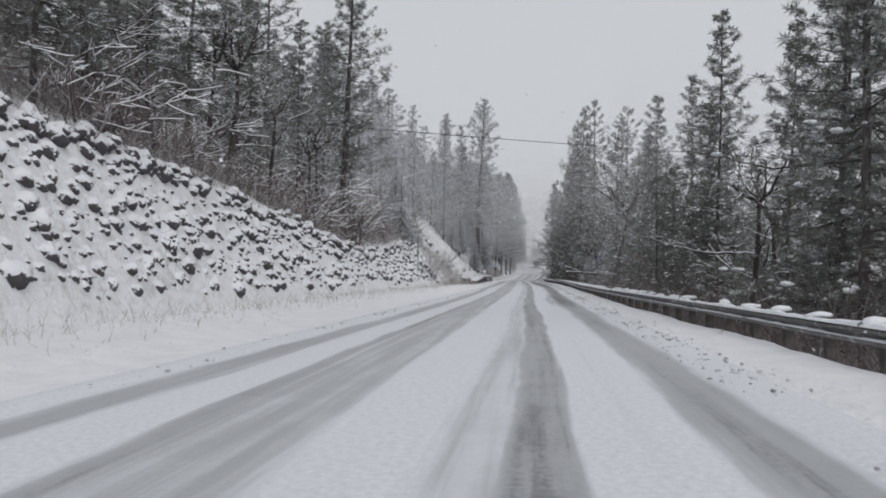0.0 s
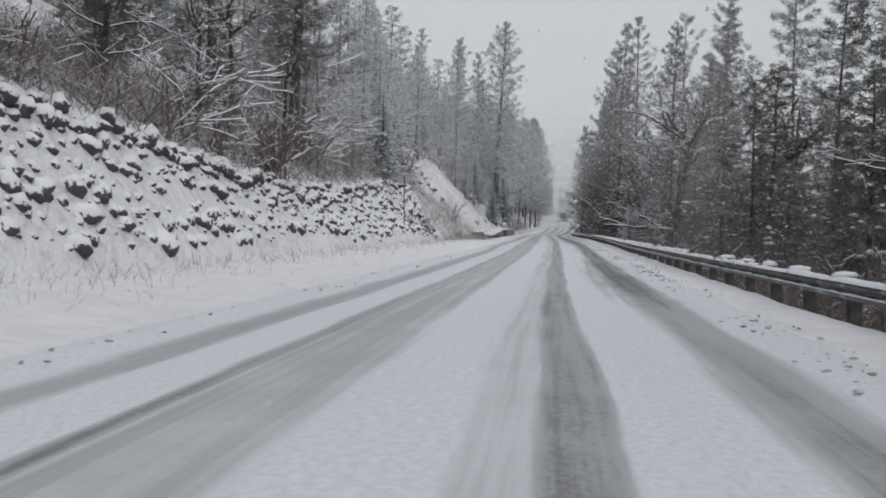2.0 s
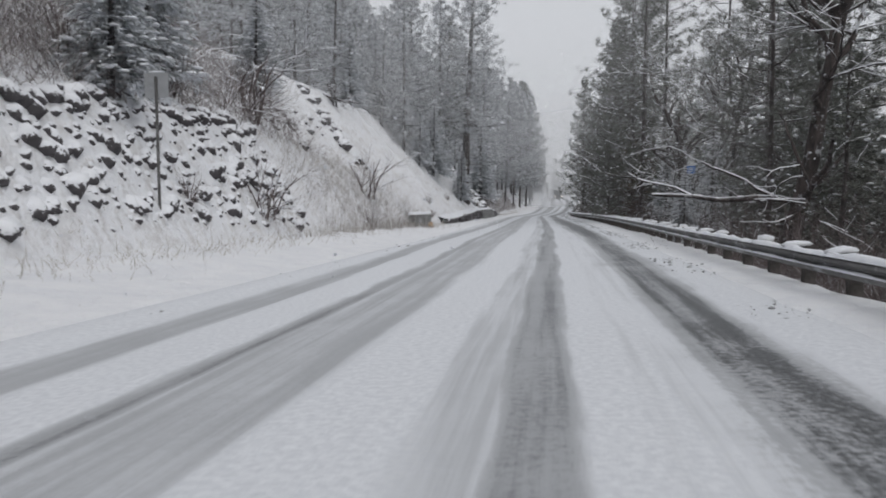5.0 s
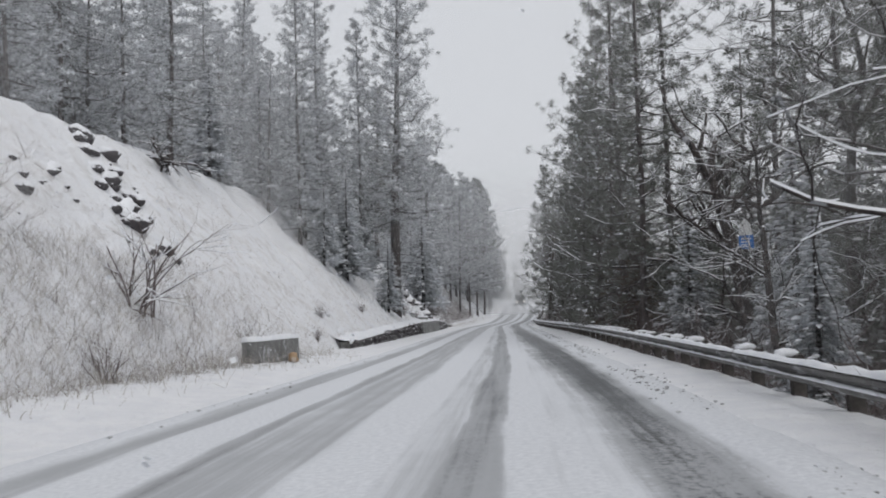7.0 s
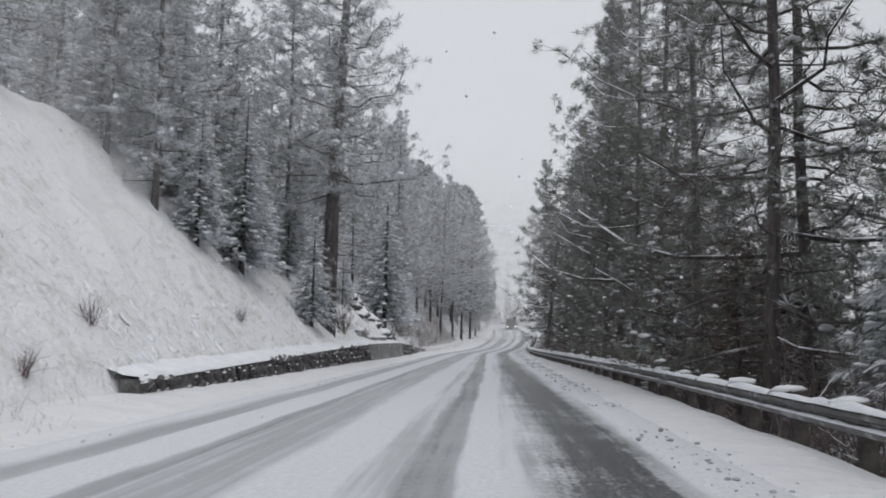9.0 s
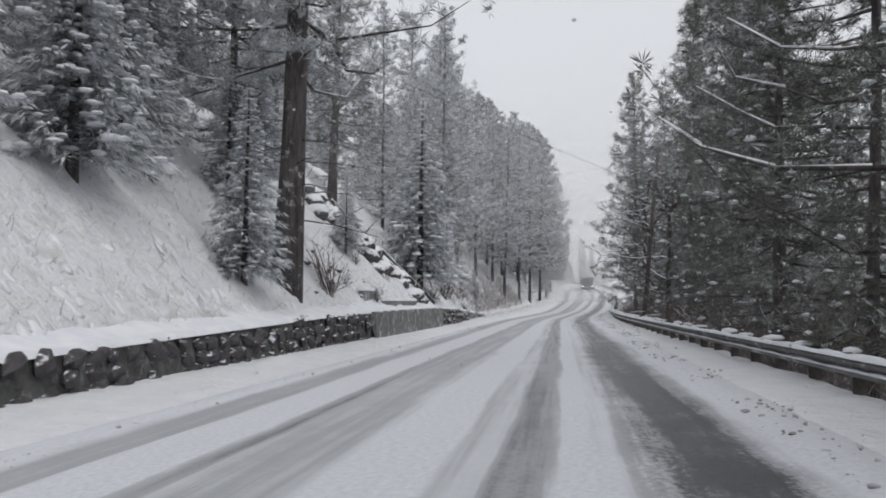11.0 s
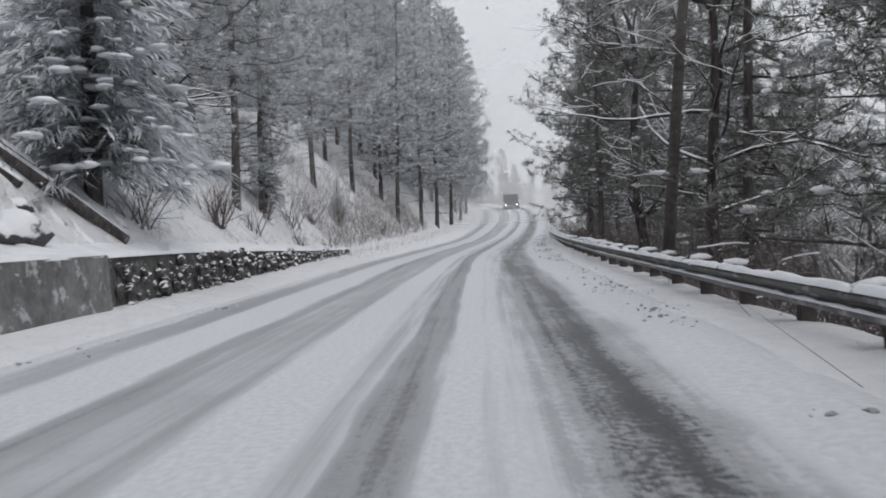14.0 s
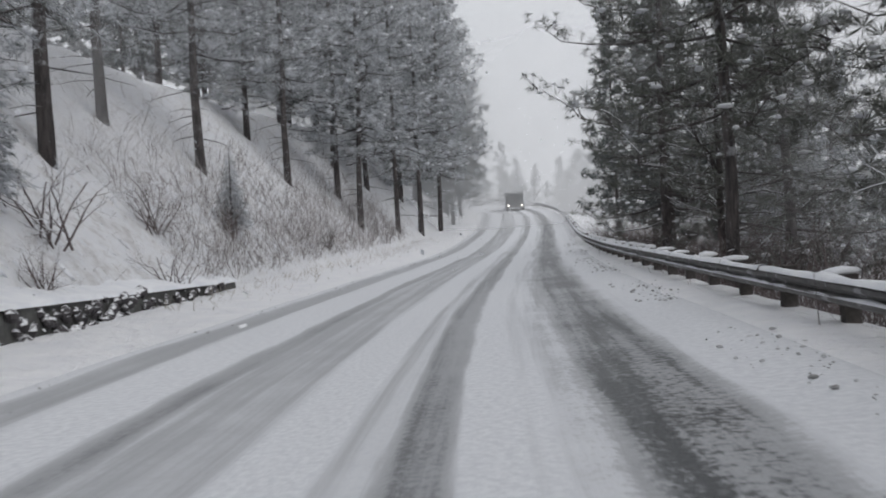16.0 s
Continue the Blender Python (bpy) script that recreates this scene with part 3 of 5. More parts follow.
def shrub_meshes(h, seed, stems=12, fan=0.6, depth=2, keep=0.6):
    rng = random.Random(seed)
    wood, snowb = Buf(), Buf()
    for i in range(stems):
        a = rng.uniform(0, math.tau)
        d = Vector((math.cos(a) * fan * rng.uniform(0.2, 1), math.sin(a) * fan * rng.uniform(0.2, 1), 1)).normalized()
        branching(wood, snowb, rng, Vector((rng.gauss(0, 0.12), rng.gauss(0, 0.12), -0.1)), d, h * rng.uniform(0.4, 0.75), 0.012 + 0.006 * h, depth, 0.25, 0.012, keep)
    return [("bush", wood.mesh("bush", M["twig"])), ("snow_load", snowb.mesh("snow_load", M["lump"]))]


def plant(name, meshes, place, label, category, group="", turn=0.0, size=1.0, wide=1.0, lean=(0, 0)):
    ob = thing(name, place, label, category, group)
    ob.matrix_basis = Matrix.Translation(place) @ pose(0, 0, 0, lean[1], lean[0], 0) @ pose(0, 0, 0, 0, 0, turn) @ Matrix.Diagonal((size * wide, size * wide, size, 1))
    last = ob
    for n, me in meshes:
        p = part(n, me, None, last if n == "snow_load" else ob, kind="stuff" if n in ("snow_load", "crown", "bush") else "")
        last = p
    return ob


rng = random.Random(5)
PINES = [pine_meshes("pine", 20, r, bare, 11 + i, 92, 20, blades=26, width=(0.025, 0.05), stem=0.8, size0=0.19, size1=0.34, inner=0.95)
         for i, (r, bare) in enumerate(((3.5, 0.05), (3.1, 0.04), (3.7, 0.09), (3.4, 0.19)))]
OPEN_PINES = [pine_meshes("pine", 20, 3.9, 0.07, 15 + i, 78, 20, "pine", 28, 0.12, 0.16, 0.26, (0.025, 0.045), 0.7, 0.3, 0.75) for i in range(2)]


def recoloured(meshes, mat):
    out = []
    for n, me in meshes:
        if n == "crown":
            me = me.copy()
            me.materials[0] = mat
        out.append((n, me))
    return out


STOUT_PINES = [pine_meshes("pine", 20, 3.9, bare, 18 + i, 96, 22, "pine_dust_haze" if i else "pine", 26, 0.15, 0.2, 0.34, (0.025, 0.05), 0.95, 0.3, 1.9) for i, bare in enumerate((0.2, 0.24))]
PINES_DUST_HAZE = [recoloured(p, M["pine_dust_haze"]) for p in PINES]
WOOD_PINES = [pine_meshes("pine", 20, 4.0, 0.03, 61 + i, 62, 12, "pine", 14, 0.08, 0.28, 0.48, (0.05, 0.10), 0.9) for i in range(3)]
WOOD_DUST_HAZE = [recoloured(p, M["pine_dust_haze"]) for p in WOOD_PINES]
RUSTY = [recoloured(p, M["rust"]) for p in WOOD_PINES]
FAR_PINES = [pine_meshes("pine", 20, 3.2, 0.10, 31 + i, 80, 18, "far", 14, 0.1, 0.28, 0.48, (0.06, 0.12), 0.9) for i in range(3)]
FIRS = [fir_meshes("fir", 10, 2.2, 0.06, 21 + i) for i in range(2)]
OAKS = [oak_meshes(12, 0.20, 41, (0.05, 0)), oak_meshes(12, 0.17, 42, (-0.08, 0.05)), oak_meshes(12, 0.25, 43, (0.14, 0.02)), oak_meshes(12, 0.29, 45, (0.03, 0.03))]
SHRUBS = [shrub_meshes(2.0, 51, keep=0.25), shrub_meshes(2.0, 52, 9, 1.0, 3, 0.35), shrub_meshes(2.0, 53, 16, 0.45, 2, 0.2)]
LEAN = 2.0


def pine(x, y, top, which=0, kind="near", group="roadside pines", turn=None, wide=1.0, lean=None):
    """A pine at a place on the ground, whose tip stands at the height top."""
    z = ground_z(x, y)
    stock, label = {"near": (PINES, "tall dark green pine lightly dusted with snow"), "mid": (PINES_DUST_HAZE, "tall pine with snow-dusted needles, paled to stand for haze"),
                    "far": (FAR_PINES, "distant tall pine frosted with snow"), "stout": (STOUT_PINES, "tall pine with a thick dark trunk and snowy limbs"), "open": (OPEN_PINES, "tall open-crowned pine with snow-lined limbs"), "wood": (WOOD_PINES, "dark green pine among dense woodland"),
                    "wood_dust_haze": (WOOD_DUST_HAZE, "snow-dusted pine among dense woodland, needles paled to stand for haze")}[kind]
    return plant("pine_tree", stock[which % len(stock)], (x, y, z), label, "tree", group, rng.uniform(0, 360) if turn is None else turn, (top - z) / 20, wide,
                 (LEAN + rng.uniform(-1.5, 1.5) if lean is None else lean, rng.uniform(-1, 1)))


def fir(x, y, height, which=0, group="snow-laden firs"):
    return plant("fir_tree", FIRS[which % 2], (x, y, ground_z(x, y)), "young fir with snow lying on its drooping branches", "tree", group, rng.uniform(0, 360), height / 10, 1.0, (LEAN, 0))


TINY = [pine_meshes("pine", 20, 3.6, 0.05, 91 + i, 42, 6, "far", 6, 0.0, 0.55, 0.9, (0.2, 0.36), 0.95) for i in range(3)]
WOODLAND = {"trunks": ([], []), "crowns": ([], [])}


def far_pine(x, y, height, which, wide):
    """Adds one pine to the joined woodland."""
    m = np.array(Matrix.Translation((x, y, ground_z(x, y))) @ pose(0, 0, 0, 0, 0, 137.5 * which) @ Matrix.Diagonal((height / 20 * wide, height / 20 * wide, height / 20, 1)))
    for key, (_n, me) in zip(("trunks", "crowns"), TINY[which % 3]):
        co = np.empty(len(me.vertices) * 3)
        me.vertices.foreach_get("co", co)
        co = co.reshape(-1, 3) @ m[:3, :3].T + m[:3, 3]
        verts, faces = WOODLAND[key]
        base = len(verts)
        verts.extend(co.tolist())
        faces.extend([tuple(base + v for v in p.vertices) for p in me.polygons])


# the right-hand side: single trees that stand out
for x, y, top, which, kind, wide in (
        (6.6, 139.5, 25, 0, "open", 1.0), (13.4, 110.5, 18.2, 1, "near", 1.0), (9.4, 47.5, 14.8, 1, "near", 1.0), (10.6, 33, 15.5, 0, "near", 1.1), (8.6, 24.5, 18, 2, "near", 1.1),
        (12.5, 27, 20, 3, "near", 1.0), (13, 40, 17, 0, "near", 1.0), (6.05, 122.3, 24, 2, "open", 1.0), (8.6, 127, 26, 0, "open", 1.0), (6.4, 131, 23, 3, "open", 1.0),
        (5.9, 143, 21, 2, "open", 1.0), (10, 101, 20, 0, "open", 1.0), (10.5, 116, 21, 1, "open", 1.0), (5.4, 150, 20, 3, "near", 1.0), (7.2, 157, 22, 0, "near", 1.1),
        (9, 148, 23, 1, "near", 1.0), (7.9, 166, 21, 0, "near", 1.0), (8.2, 176, 19, 1, "near", 1.0), (8, 171, 23, 2, "near", 1.1), (7.9, 194, 21, 2, "near", 1.1),
        (7.0, 185, 22, 0, "near", 1.1), (4.6, 204, 22, 3, "near", 1.0), (8.3, 211, 21, 0, "near", 1.1), (6.6, 222, 19, 1, "near", 1.0), (9.4, 203, 24, 1, "near", 1.0),
        (8.6, 234, 20, 2, "far", 1.0), (10, 246, 21, 0, "far", 1.0), (9.6, 262, 20, 1, "far", 1.0), (12, 228, 23, 3, "far", 1.0), (8.5, 93, 17, 3, "open", 1.0), (12, 90, 19, 1, "near", 1.0),
        (12.5, 72, 17, 0, "near", 1.0), (11, 60, 13, 2, "near", 1.0), (14.5, 54, 16, 1, "near", 1.0), (9.8, 78, 14, 1, "near", 1.0), (5.4, 217, 22, 0, "open", 1.1)):
    pine(x, y, top, which, kind, "pines behind the guardrail", None, wide)

# the wood behind them, down the slope
for i in range(62):
    y = -12 + 310 * (i + rng.random()) / 62
    d = rng.uniform(9, 34)
    x = rail_x(y) + d
    if d > 24:
        far_pine(x, y, rng.uniform(9, 17), i, rng.uniform(1.0, 1.4))
        continue
    pine(x, y, ground_z(x, y) + rng.uniform(9, 17), rng.randrange(4), "wood" if y < 170 else "wood_dust_haze" if y < 225 else "far", "woodland pines", None, rng.uniform(1.0, 1.4))

for x, y, top in ((12.5, 118, 15), (15, 113, 16), (11.6, 125, 14), (14, 106, 15), (17, 121, 17), (12, 99, 13)):
    pine(x, y, top, int(y), "wood", "woodland pines", None, 1.3)

# dense lower growth behind the rail
for i in range(95):
    y = 8 + 235 * (i + rng.random()) / 95
    x = rail_x(y) + rng.uniform(4.5, 22)
    if 98 < y < 150 and x < 16:
        x += 4
    pine(x, y, ground_z(x, y) + rng.uniform(5, 11), rng.randrange(3), "wood" if y < 190 else "wood_dust_haze" if y < 225 else "far", "young pines below the road", None, rng.uniform(1.2, 1.8))

for i in range(22):
    y = 96 + 70 * (i + rng.random()) / 22
    x = rail_x(y) + rng.uniform(5.5, 13)
    pine(x, y, ground_z(x, y) + rng.uniform(4, 8), rng.randrange(3), "wood", "young pines below the road", None, rng.uniform(1.3, 1.9))

# the left-hand bank: single trees
for x, y, top, which, kind, wide in (
        (-14.9, 69.6, 27, 0, "stout", 0.9), (-13.4, 23, 17, 2, "near", 1.2), (-15.2, 33, 21, 0, "near", 1.2), (-17.5, 44, 23, 3, "near", 1.2), (-13.6, 16, 17, 3, "near", 1.1), (-19, 56, 24, 1, "near", 1.2),
        (-16, 60, 19, 1, "near", 1.1), (-18, 27, 20, 0, "near", 1.3), (-20, 38, 22, 1, "near", 1.3), (-16.5, 51, 17, 0, "near", 1.2), (-18.5, 78, 24, 0, "near", 1.1), (-21, 88, 25, 2, "mid", 1.1),
        (-20.2, 146, 29.5, 0, "mid", 1.0), (-13.4, 136, 25.5, 1, "mid", 1.0), (-9.3, 149.6, 31, 1, "stout", 0.95), (-14.3, 146, 28, 0, "mid", 1.0), (-19, 112, 24, 3, "mid", 1.0), (-12.2, 152.5, 27, 1, "mid", 1.0),
        (-22, 122, 30, 0, "mid", 1.0), (-17.8, 131, 24, 3, "mid", 1.0), (-24, 100, 27, 1, "mid", 1.0), (-13.9, 171.5, 26, 0, "stout", 0.9), (-14.2, 186, 24, 0, "mid", 1.0), (-12.4, 189.5, 20, 1, "mid", 1.1),
        (-10.8, 191.2, 25, 3, "mid", 1.0), (-15, 199, 27, 2, "mid", 1.0), (-11.2, 196.5, 22, 0, "mid", 1.0), (-13.0, 204.2, 27, 3, "mid", 1.2), (-12.9, 216.5, 27, 3, "mid", 1.1), (-14.3, 210.8, 28, 3, "mid", 1.1),
        (-12.4, 229.5, 27, 3, "mid", 1.1), (-9.6, 236.2, 25, 3, "mid", 1.1), (-11.3, 238.5, 27, 3, "mid", 1.1), (-14.6, 230, 28, 2, "mid", 1.1), (-17.5, 225, 29, 2, "mid", 1.1), (-12.7, 245.5, 30, 3, "mid", 1.1),
        (-7.4, 254, 28, 3, "mid", 1.1), (-18, 256, 33, 2, "mid", 1.1), (-16, 244, 30, 2, "mid", 1.1), (-8.9, 268, 31, 3, "mid", 1.1), (-6.7, 281, 30, 3, "far", 1.1), (-20, 240, 31, 0, "mid", 1.1),
        (-13, 275, 32, 0, "far", 1.1), (-8, 290, 34, 1, "far", 1.1), (-8.5, 306, 36, 2, "far", 1.2), (-21, 268, 34, 0, "far", 1.2),
        (-6.3, 262, 27, 3, "mid", 1.1), (-5.6, 272, 26, 0, "mid", 1.1), (-5.4, 288, 24, 2, "far", 1.1), (-5.8, 297, 22, 0, "far", 1.1), (-9.5, 260, 31, 0, "mid", 1.1), (-11, 250, 29, 2, "mid", 1.1),
        (-10.5, 282, 33, 0, "far", 1.2), (-8.4, 246, 26, 3, "mid", 1.0), (-13.5, 262, 33, 1, "far", 1.2), (-15, 252, 32, 2, "far", 1.2), (-17, 282, 36, 1, "far", 1.2)):
    pine(x, y, top, which, kind, "pines on the bank", None, wide)
for i in range(64):
    y = 5 + 290 * (i + rng.random()) / 64
    x = bank_x(y) - rng.uniform(12, 38)
    if x < bank_x(y) - 27:
        far_pine(x, y, rng.uniform(14, 23), i, rng.uniform(1.0, 1.4))
        continue
    pine(x, y, ground_z(x, y) + rng.uniform(14, 23), rng.randrange(4), "wood" if y < 100 else "wood_dust_haze" if y < 225 else "far", "pines up the hillside", None, rng.uniform(1.0, 1.4))
for i in range(90):
    y, side = -20 + 330 * (i + rng.random()) / 90, rng.choice((-1, -1, 1))
    x = (bank_x(y) - rng.uniform(38, 75)) if side < 0 else rail_x(y) + rng.uniform(34, 60)
    far_pine(x, y, rng.uniform(13, 22), i, rng.uniform(1.1, 1.5))
for i in range(150):
    y = 322 + 130 * (i / 150) ** 1.3
    x = road_x(y) + (rng.uniform(6, 48) if i % 4 else -rng.uniform(7, 40))
    far_pine(x, y, rng.uniform(7, 12) if i % 4 else rng.uniform(16, 24), i, rng.uniform(1.1, 1.5))
wood_ob = new("woodland")
tagged(wood_ob, "pale far pine woodland on the snowy slopes", "woodland", kind="stuff")
for key, mat in (("trunks", M["pine_bark"]), ("crowns", M["far"])):
    me = bpy.data.meshes.new(key)
    me.from_pydata(WOODLAND[key][0], [], WOODLAND[key][1])
    me.materials.append(mat)
    part(key, me, None, wood_ob, kind="stuff")
for i in range(26):
    y = 118 + 60 * (i + rng.random()) / 26
    x = bank_x(y) - rng.uniform(6, 20)
    pine(x, y, ground_z(x, y) + rng.uniform(7, 13), rng.randrange(3), "wood_dust_haze", "young pines on the bank", None, rng.uniform(1.1, 1.5))
for x, y, hgt in ((-9.3, 146, 5.5), (-11.4, 141, 8), (-11.8, 151, 5), (-9.9, 176.9, 12.0), (-11.6, 181.5, 8), (-14.5, 98.6, 6), (-11.5, 78, 6.5), (-12.8, 83, 7.5), (-13.2, 148, 6),
                  (-14, 140, 9), (-16.2, 137, 9), (-13, 157, 6), (-15.4, 152, 10), (-12.2, 137.5, 6), (-18, 143, 10), (-10.9, 163, 4), (-16.5, 128, 7), (-12.2, 144.5, 7),
                  (5.6, 96, 4), (7.5, 118, 7), (8.6, 107, 8), (7, 136, 8), (-10.8, 213, 3.0), (-11.4, 198, 4)):
    fir(x, y, hgt, int(y))

for x, y, hgt in ((6.7, 132.5, 8.0), (8.2, 133.5, 7.0), (7.2, 129, 7.0), (8.8, 129.5, 6.0), (6.4, 126, 5.0)):
    plant("young_tree", RUSTY[int(y) % 3], (x, y, ground_z(x, y)), "young tree holding rusty brown foliage behind the guardrail", "tree", "rusty young trees", rng.uniform(0, 360), hgt / 20, 1.7)

# bare trees and brush
for x, y, h, which, turn, label in ((7.1, 85.7, 15, 2, 0, "leaning bare oak with snow along its dark limbs"), (8.3, 110.8, 12.5, 3, 75, "bare oak with snow-lined crooked branches"), (9.5, 104, 13, 0, 120, "bare oak with snow-lined crooked branches"),
                                    (6.4, 101, 8, 1, 20, "bare oak with snow-lined crooked branches"), (5.6, 183, 14, 1, 90, "slender bare tree with pale twigs"), (11, 68, 12, 0, 300, "bare oak with snow-lined crooked branches"),
                                    (-13.9, 27, 9, 1, 10, "bare tree with snow-lined branches on the bank"), (-13.5, 39, 9, 0, 250, "bare tree with snow-lined branches on the bank"), (-14, 47, 8, 1, 140, "bare tree with snow-lined branches on the bank"),
                                    (-14.5, 14, 10, 0, 70, "bare tree with snow-lined branches on the bank"), (-11.3, 184, 10, 0, 30, "bare tree with snow-lined branches on the bank"), (7, 214, 11, 1, 60, "slender bare tree with pale twigs"),
                                    (-14.8, 20, 8, 0, 33, "bare tree with snow-lined branches on the bank"), (-13.6, 31, 7, 1, 77, "bare tree with snow-lined branches on the bank"), (-15.4, 42, 9, 0, 190, "bare tree with snow-lined branches on the bank"),
                                    (-13.2, 52, 7, 1, 290, "bare tree with snow-lined branches on the bank"), (-14.2, 58, 8, 0, 15, "bare tree with snow-lined branches on the bank"), (-13.6, 64, 7, 1, 111, "bare tree with snow-lined branches on the bank"),
                                    (-15, 72, 8, 0, 222, "bare tree with snow-lined branches on the bank"), (-16, 80, 8, 1, 40, "bare tree with snow-lined branches on the bank"), (-12.6, 187, 8, 1, 160, "bare tree with snow-lined branches on the bank"),
                                    (5.0, 191.5, 13, 0, 100, "bare oak with snow-lined crooked branches"), (13, 50, 11, 0, 10, "bare oak with snow-lined crooked branches"), (9, 38, 10, 1, 100, "bare oak with snow-lined crooked branches")):
    plant("bare_tree", OAKS[which], (x, y, ground_z(x, y)), label, "tree", "bare trees", turn, h / 12, 1.0, (LEAN, 0))
for x, y, h, which in ((-9.9, 102.7, 3.4, 1), (-9.6, 84.6, 2.6, 1), (-9.9, 79, 1.3, 0), (-8.7, 98, 1.4, 0), (-8.6, 108.5, 1.3, 1), (-9.4, 154.6, 2.9, 0), (-8.9, 160.5, 1.1, 0), (-9.3, 178, 1.7, 1), (-9.6, 185, 2.2, 2),
                       (-9.6, 203.5, 1.9, 1), (-10.6, 195, 1.6, 0), (5.2, 170, 3.0, 1), (4.7, 163, 2.6, 1), (5.8, 153, 2.4, 2), (6.2, 66, 2.8, 1), (6.6, 56, 2.4, 1), (5.8, 205, 2.4, 1), (6.8, 76, 2.6, 0), (7.0, 92, 2.6, 1),
                       (5.8, 107, 2.4, 1), (5.6, 116, 2.2, 0), (5.7, 127, 2.3, 1), (-9.3, 134, 0.9, 0), (-9.2, 122, 1.0, 0), (-8.5, 118, 0.9, 0), (7, 45, 2.6, 1), (7.5, 36, 2.4, 0), (-10.6, 212, 1.8, 2), (-9.4, 224, 1.6, 0), (-9.8, 190, 1.8, 1), (-10.4, 199, 2.4, 1), (-9.7, 197, 1.2, 0), (-11, 206, 2.2, 1), (-10.2, 187.5, 1.5, 1), (-10.4, 163, 1.0, 1), (-9.6, 158, 0.9, 1), (-9.9, 167, 0.8, 0)):
    plant("bare_shrub", SHRUBS[which], (x, y, ground_z(x, y)), "leafless shrub with snow on its twigs", "shrub", "roadside shrubs", rng.uniform(0, 360), h / 2, 1.0)


for i in range(26):
    y = 7 + 85 * (i + rng.random()) / 26
    x = bank_x(y) - (bank_top(y) - 0.4) / 1.75 - 0.3 - abs(rng.gauss(0, 1.6))
    plant("bare_shrub", SHRUBS[(1, 1, 2, 0)[i % 4]], (x, y, ground_z(x, y)), "snow-lined leafless shrub above the rock facing", "shrub", "shrubs above the rocks", rng.uniform(0, 360), rng.uniform(1.1, 2.0), 1.25)


def thicket(name, label, count, where, size, mat, seed, twigs=4, thick=0.010, lie=0.45):
    """Countless thin arching stems as one mesh."""
    r, buf = random.Random(seed), Buf()
    for _ in range(count):
        x, y = where(r)
        h = size * r.uniform(0.35, 1.25)
        w, a = thick * r.uniform(0.6, 1.6), r.uniform(0, math.pi)
        s = Vector((math.cos(a) * w, math.sin(a) * w, 0))
        d = Vector((r.gauss(0, lie), r.gauss(0, lie), 1)).normalized()
        p = Vector((x, y, ground_z(x, y) - 0.05))
        pts = [p]
        for k in range(3):
            d = (d + Vector((r.gauss(0, 0.28), r.gauss(0, 0.28), -0.22))).normalized()
            pts.append(pts[-1] + d * h / 3)
        buf.add([tuple(pts[0] - s), tuple(pts[0] + s), tuple(pts[1] + s * 0.8), tuple(pts[1] - s * 0.8), tuple(pts[2] + s * 0.55), tuple(pts[2] - s * 0.55), tuple(pts[3])], [(0, 1, 2, 3), (3, 2, 4, 5), (5, 4, 6)])
        for _k in range(twigs):
            i = r.choice((0, 1, 1, 2))
            q = pts[i] + (pts[i + 1] - pts[i]) * r.random()
            e = q + Vector((r.gauss(0, 0.3), r.gauss(0, 0.3), r.uniform(-0.05, 0.35))) * h
            buf.add([tuple(q - s * 0.5), tuple(q + s * 0.5), tuple(e)], [(0, 1, 2)])
    ob = new(name, buf.mesh(name, mat))
    return tagged(ob, label, "brush", kind="stuff")


def upper(r):
    y = r.uniform(4, 100)
    d = (bank_top(y) - 0.4) / 1.75
    return bank_x(y) - d - abs(r.gauss(0.2, 8)) + 0.2, y


def slope(r):
    y = r.uniform(110, 260)
    return bank_x(y) - 0.6 - abs(r.gauss(0, 9)), y


def verge(r):
    y = r.uniform(0, 116) if r.random() < 0.8 else r.uniform(200, 250)
    return bank_x(y) + r.gauss(0.5, 0.7), y


def weedy(r):
    y = r.gauss(100, 7)
    return bank_x(y) - r.uniform(-0.8, 3.0), y


def far_bank(r):
    y = r.uniform(206, 246)
    return bank_x(y) - 0.3 - abs(r.gauss(0, 2.4)), y


def below_rail(r):
    y = r.uniform(10, 250)
    return rail_x(y) + 1.6 + abs(r.gauss(0, 5.0)), y


thicket("brush", "tangle of bare reddish-brown brush on the bank", 9500, upper, 2.2, M["twig"], 3, 6, 0.012, 0.85)
thicket("brush", "snow-covered bare brush on the bank", 9500, upper, 2.1, M["twig_snow"], 4, 6, 0.015, 1.0)
thicket("brush", "dark bare brush at the foot of the bank", 350, weedy, 0.9, M["twig"], 22, 6, 0.006, 0.5)
thicket("brush", "sparse twigs poking through snow on the bank", 140, slope, 0.3, M["twig"], 6)
thicket("brush", "snow-lined twigs among the bank's trees", 400, slope, 0.35, M["twig_snow"], 16)
thicket("brush", "bare undergrowth below the guardrail", 17000, below_rail, 2.8, M["twig"], 7, 5, 0.012)
thicket("brush", "snowy undergrowth below the guardrail", 2600, below_rail, 1.6, M["twig_snow"], 8, 5, 0.012, 0.8)
thicket("brush", "grey leafless brush round the trees of the far bank", 3200, far_bank, 1.4, M["twig_snow"], 46, 6, 0.010, 0.5)
thicket("brush", "brown leafless brush round the trees of the far bank", 1600, far_bank, 1.3, M["twig"], 47, 6, 0.009, 0.5)
thicket("dry_grass", "dry grass stalks poking through the snow verge", 5000, verge, 0.45, M["straw"], 9, 1, 0.006, 0.3)
thicket("dry_grass", "tall dry weeds dusted with snow at the foot of the bank", 4200, weedy, 0.7, M["straw"], 19, 3, 0.004, 0.35)
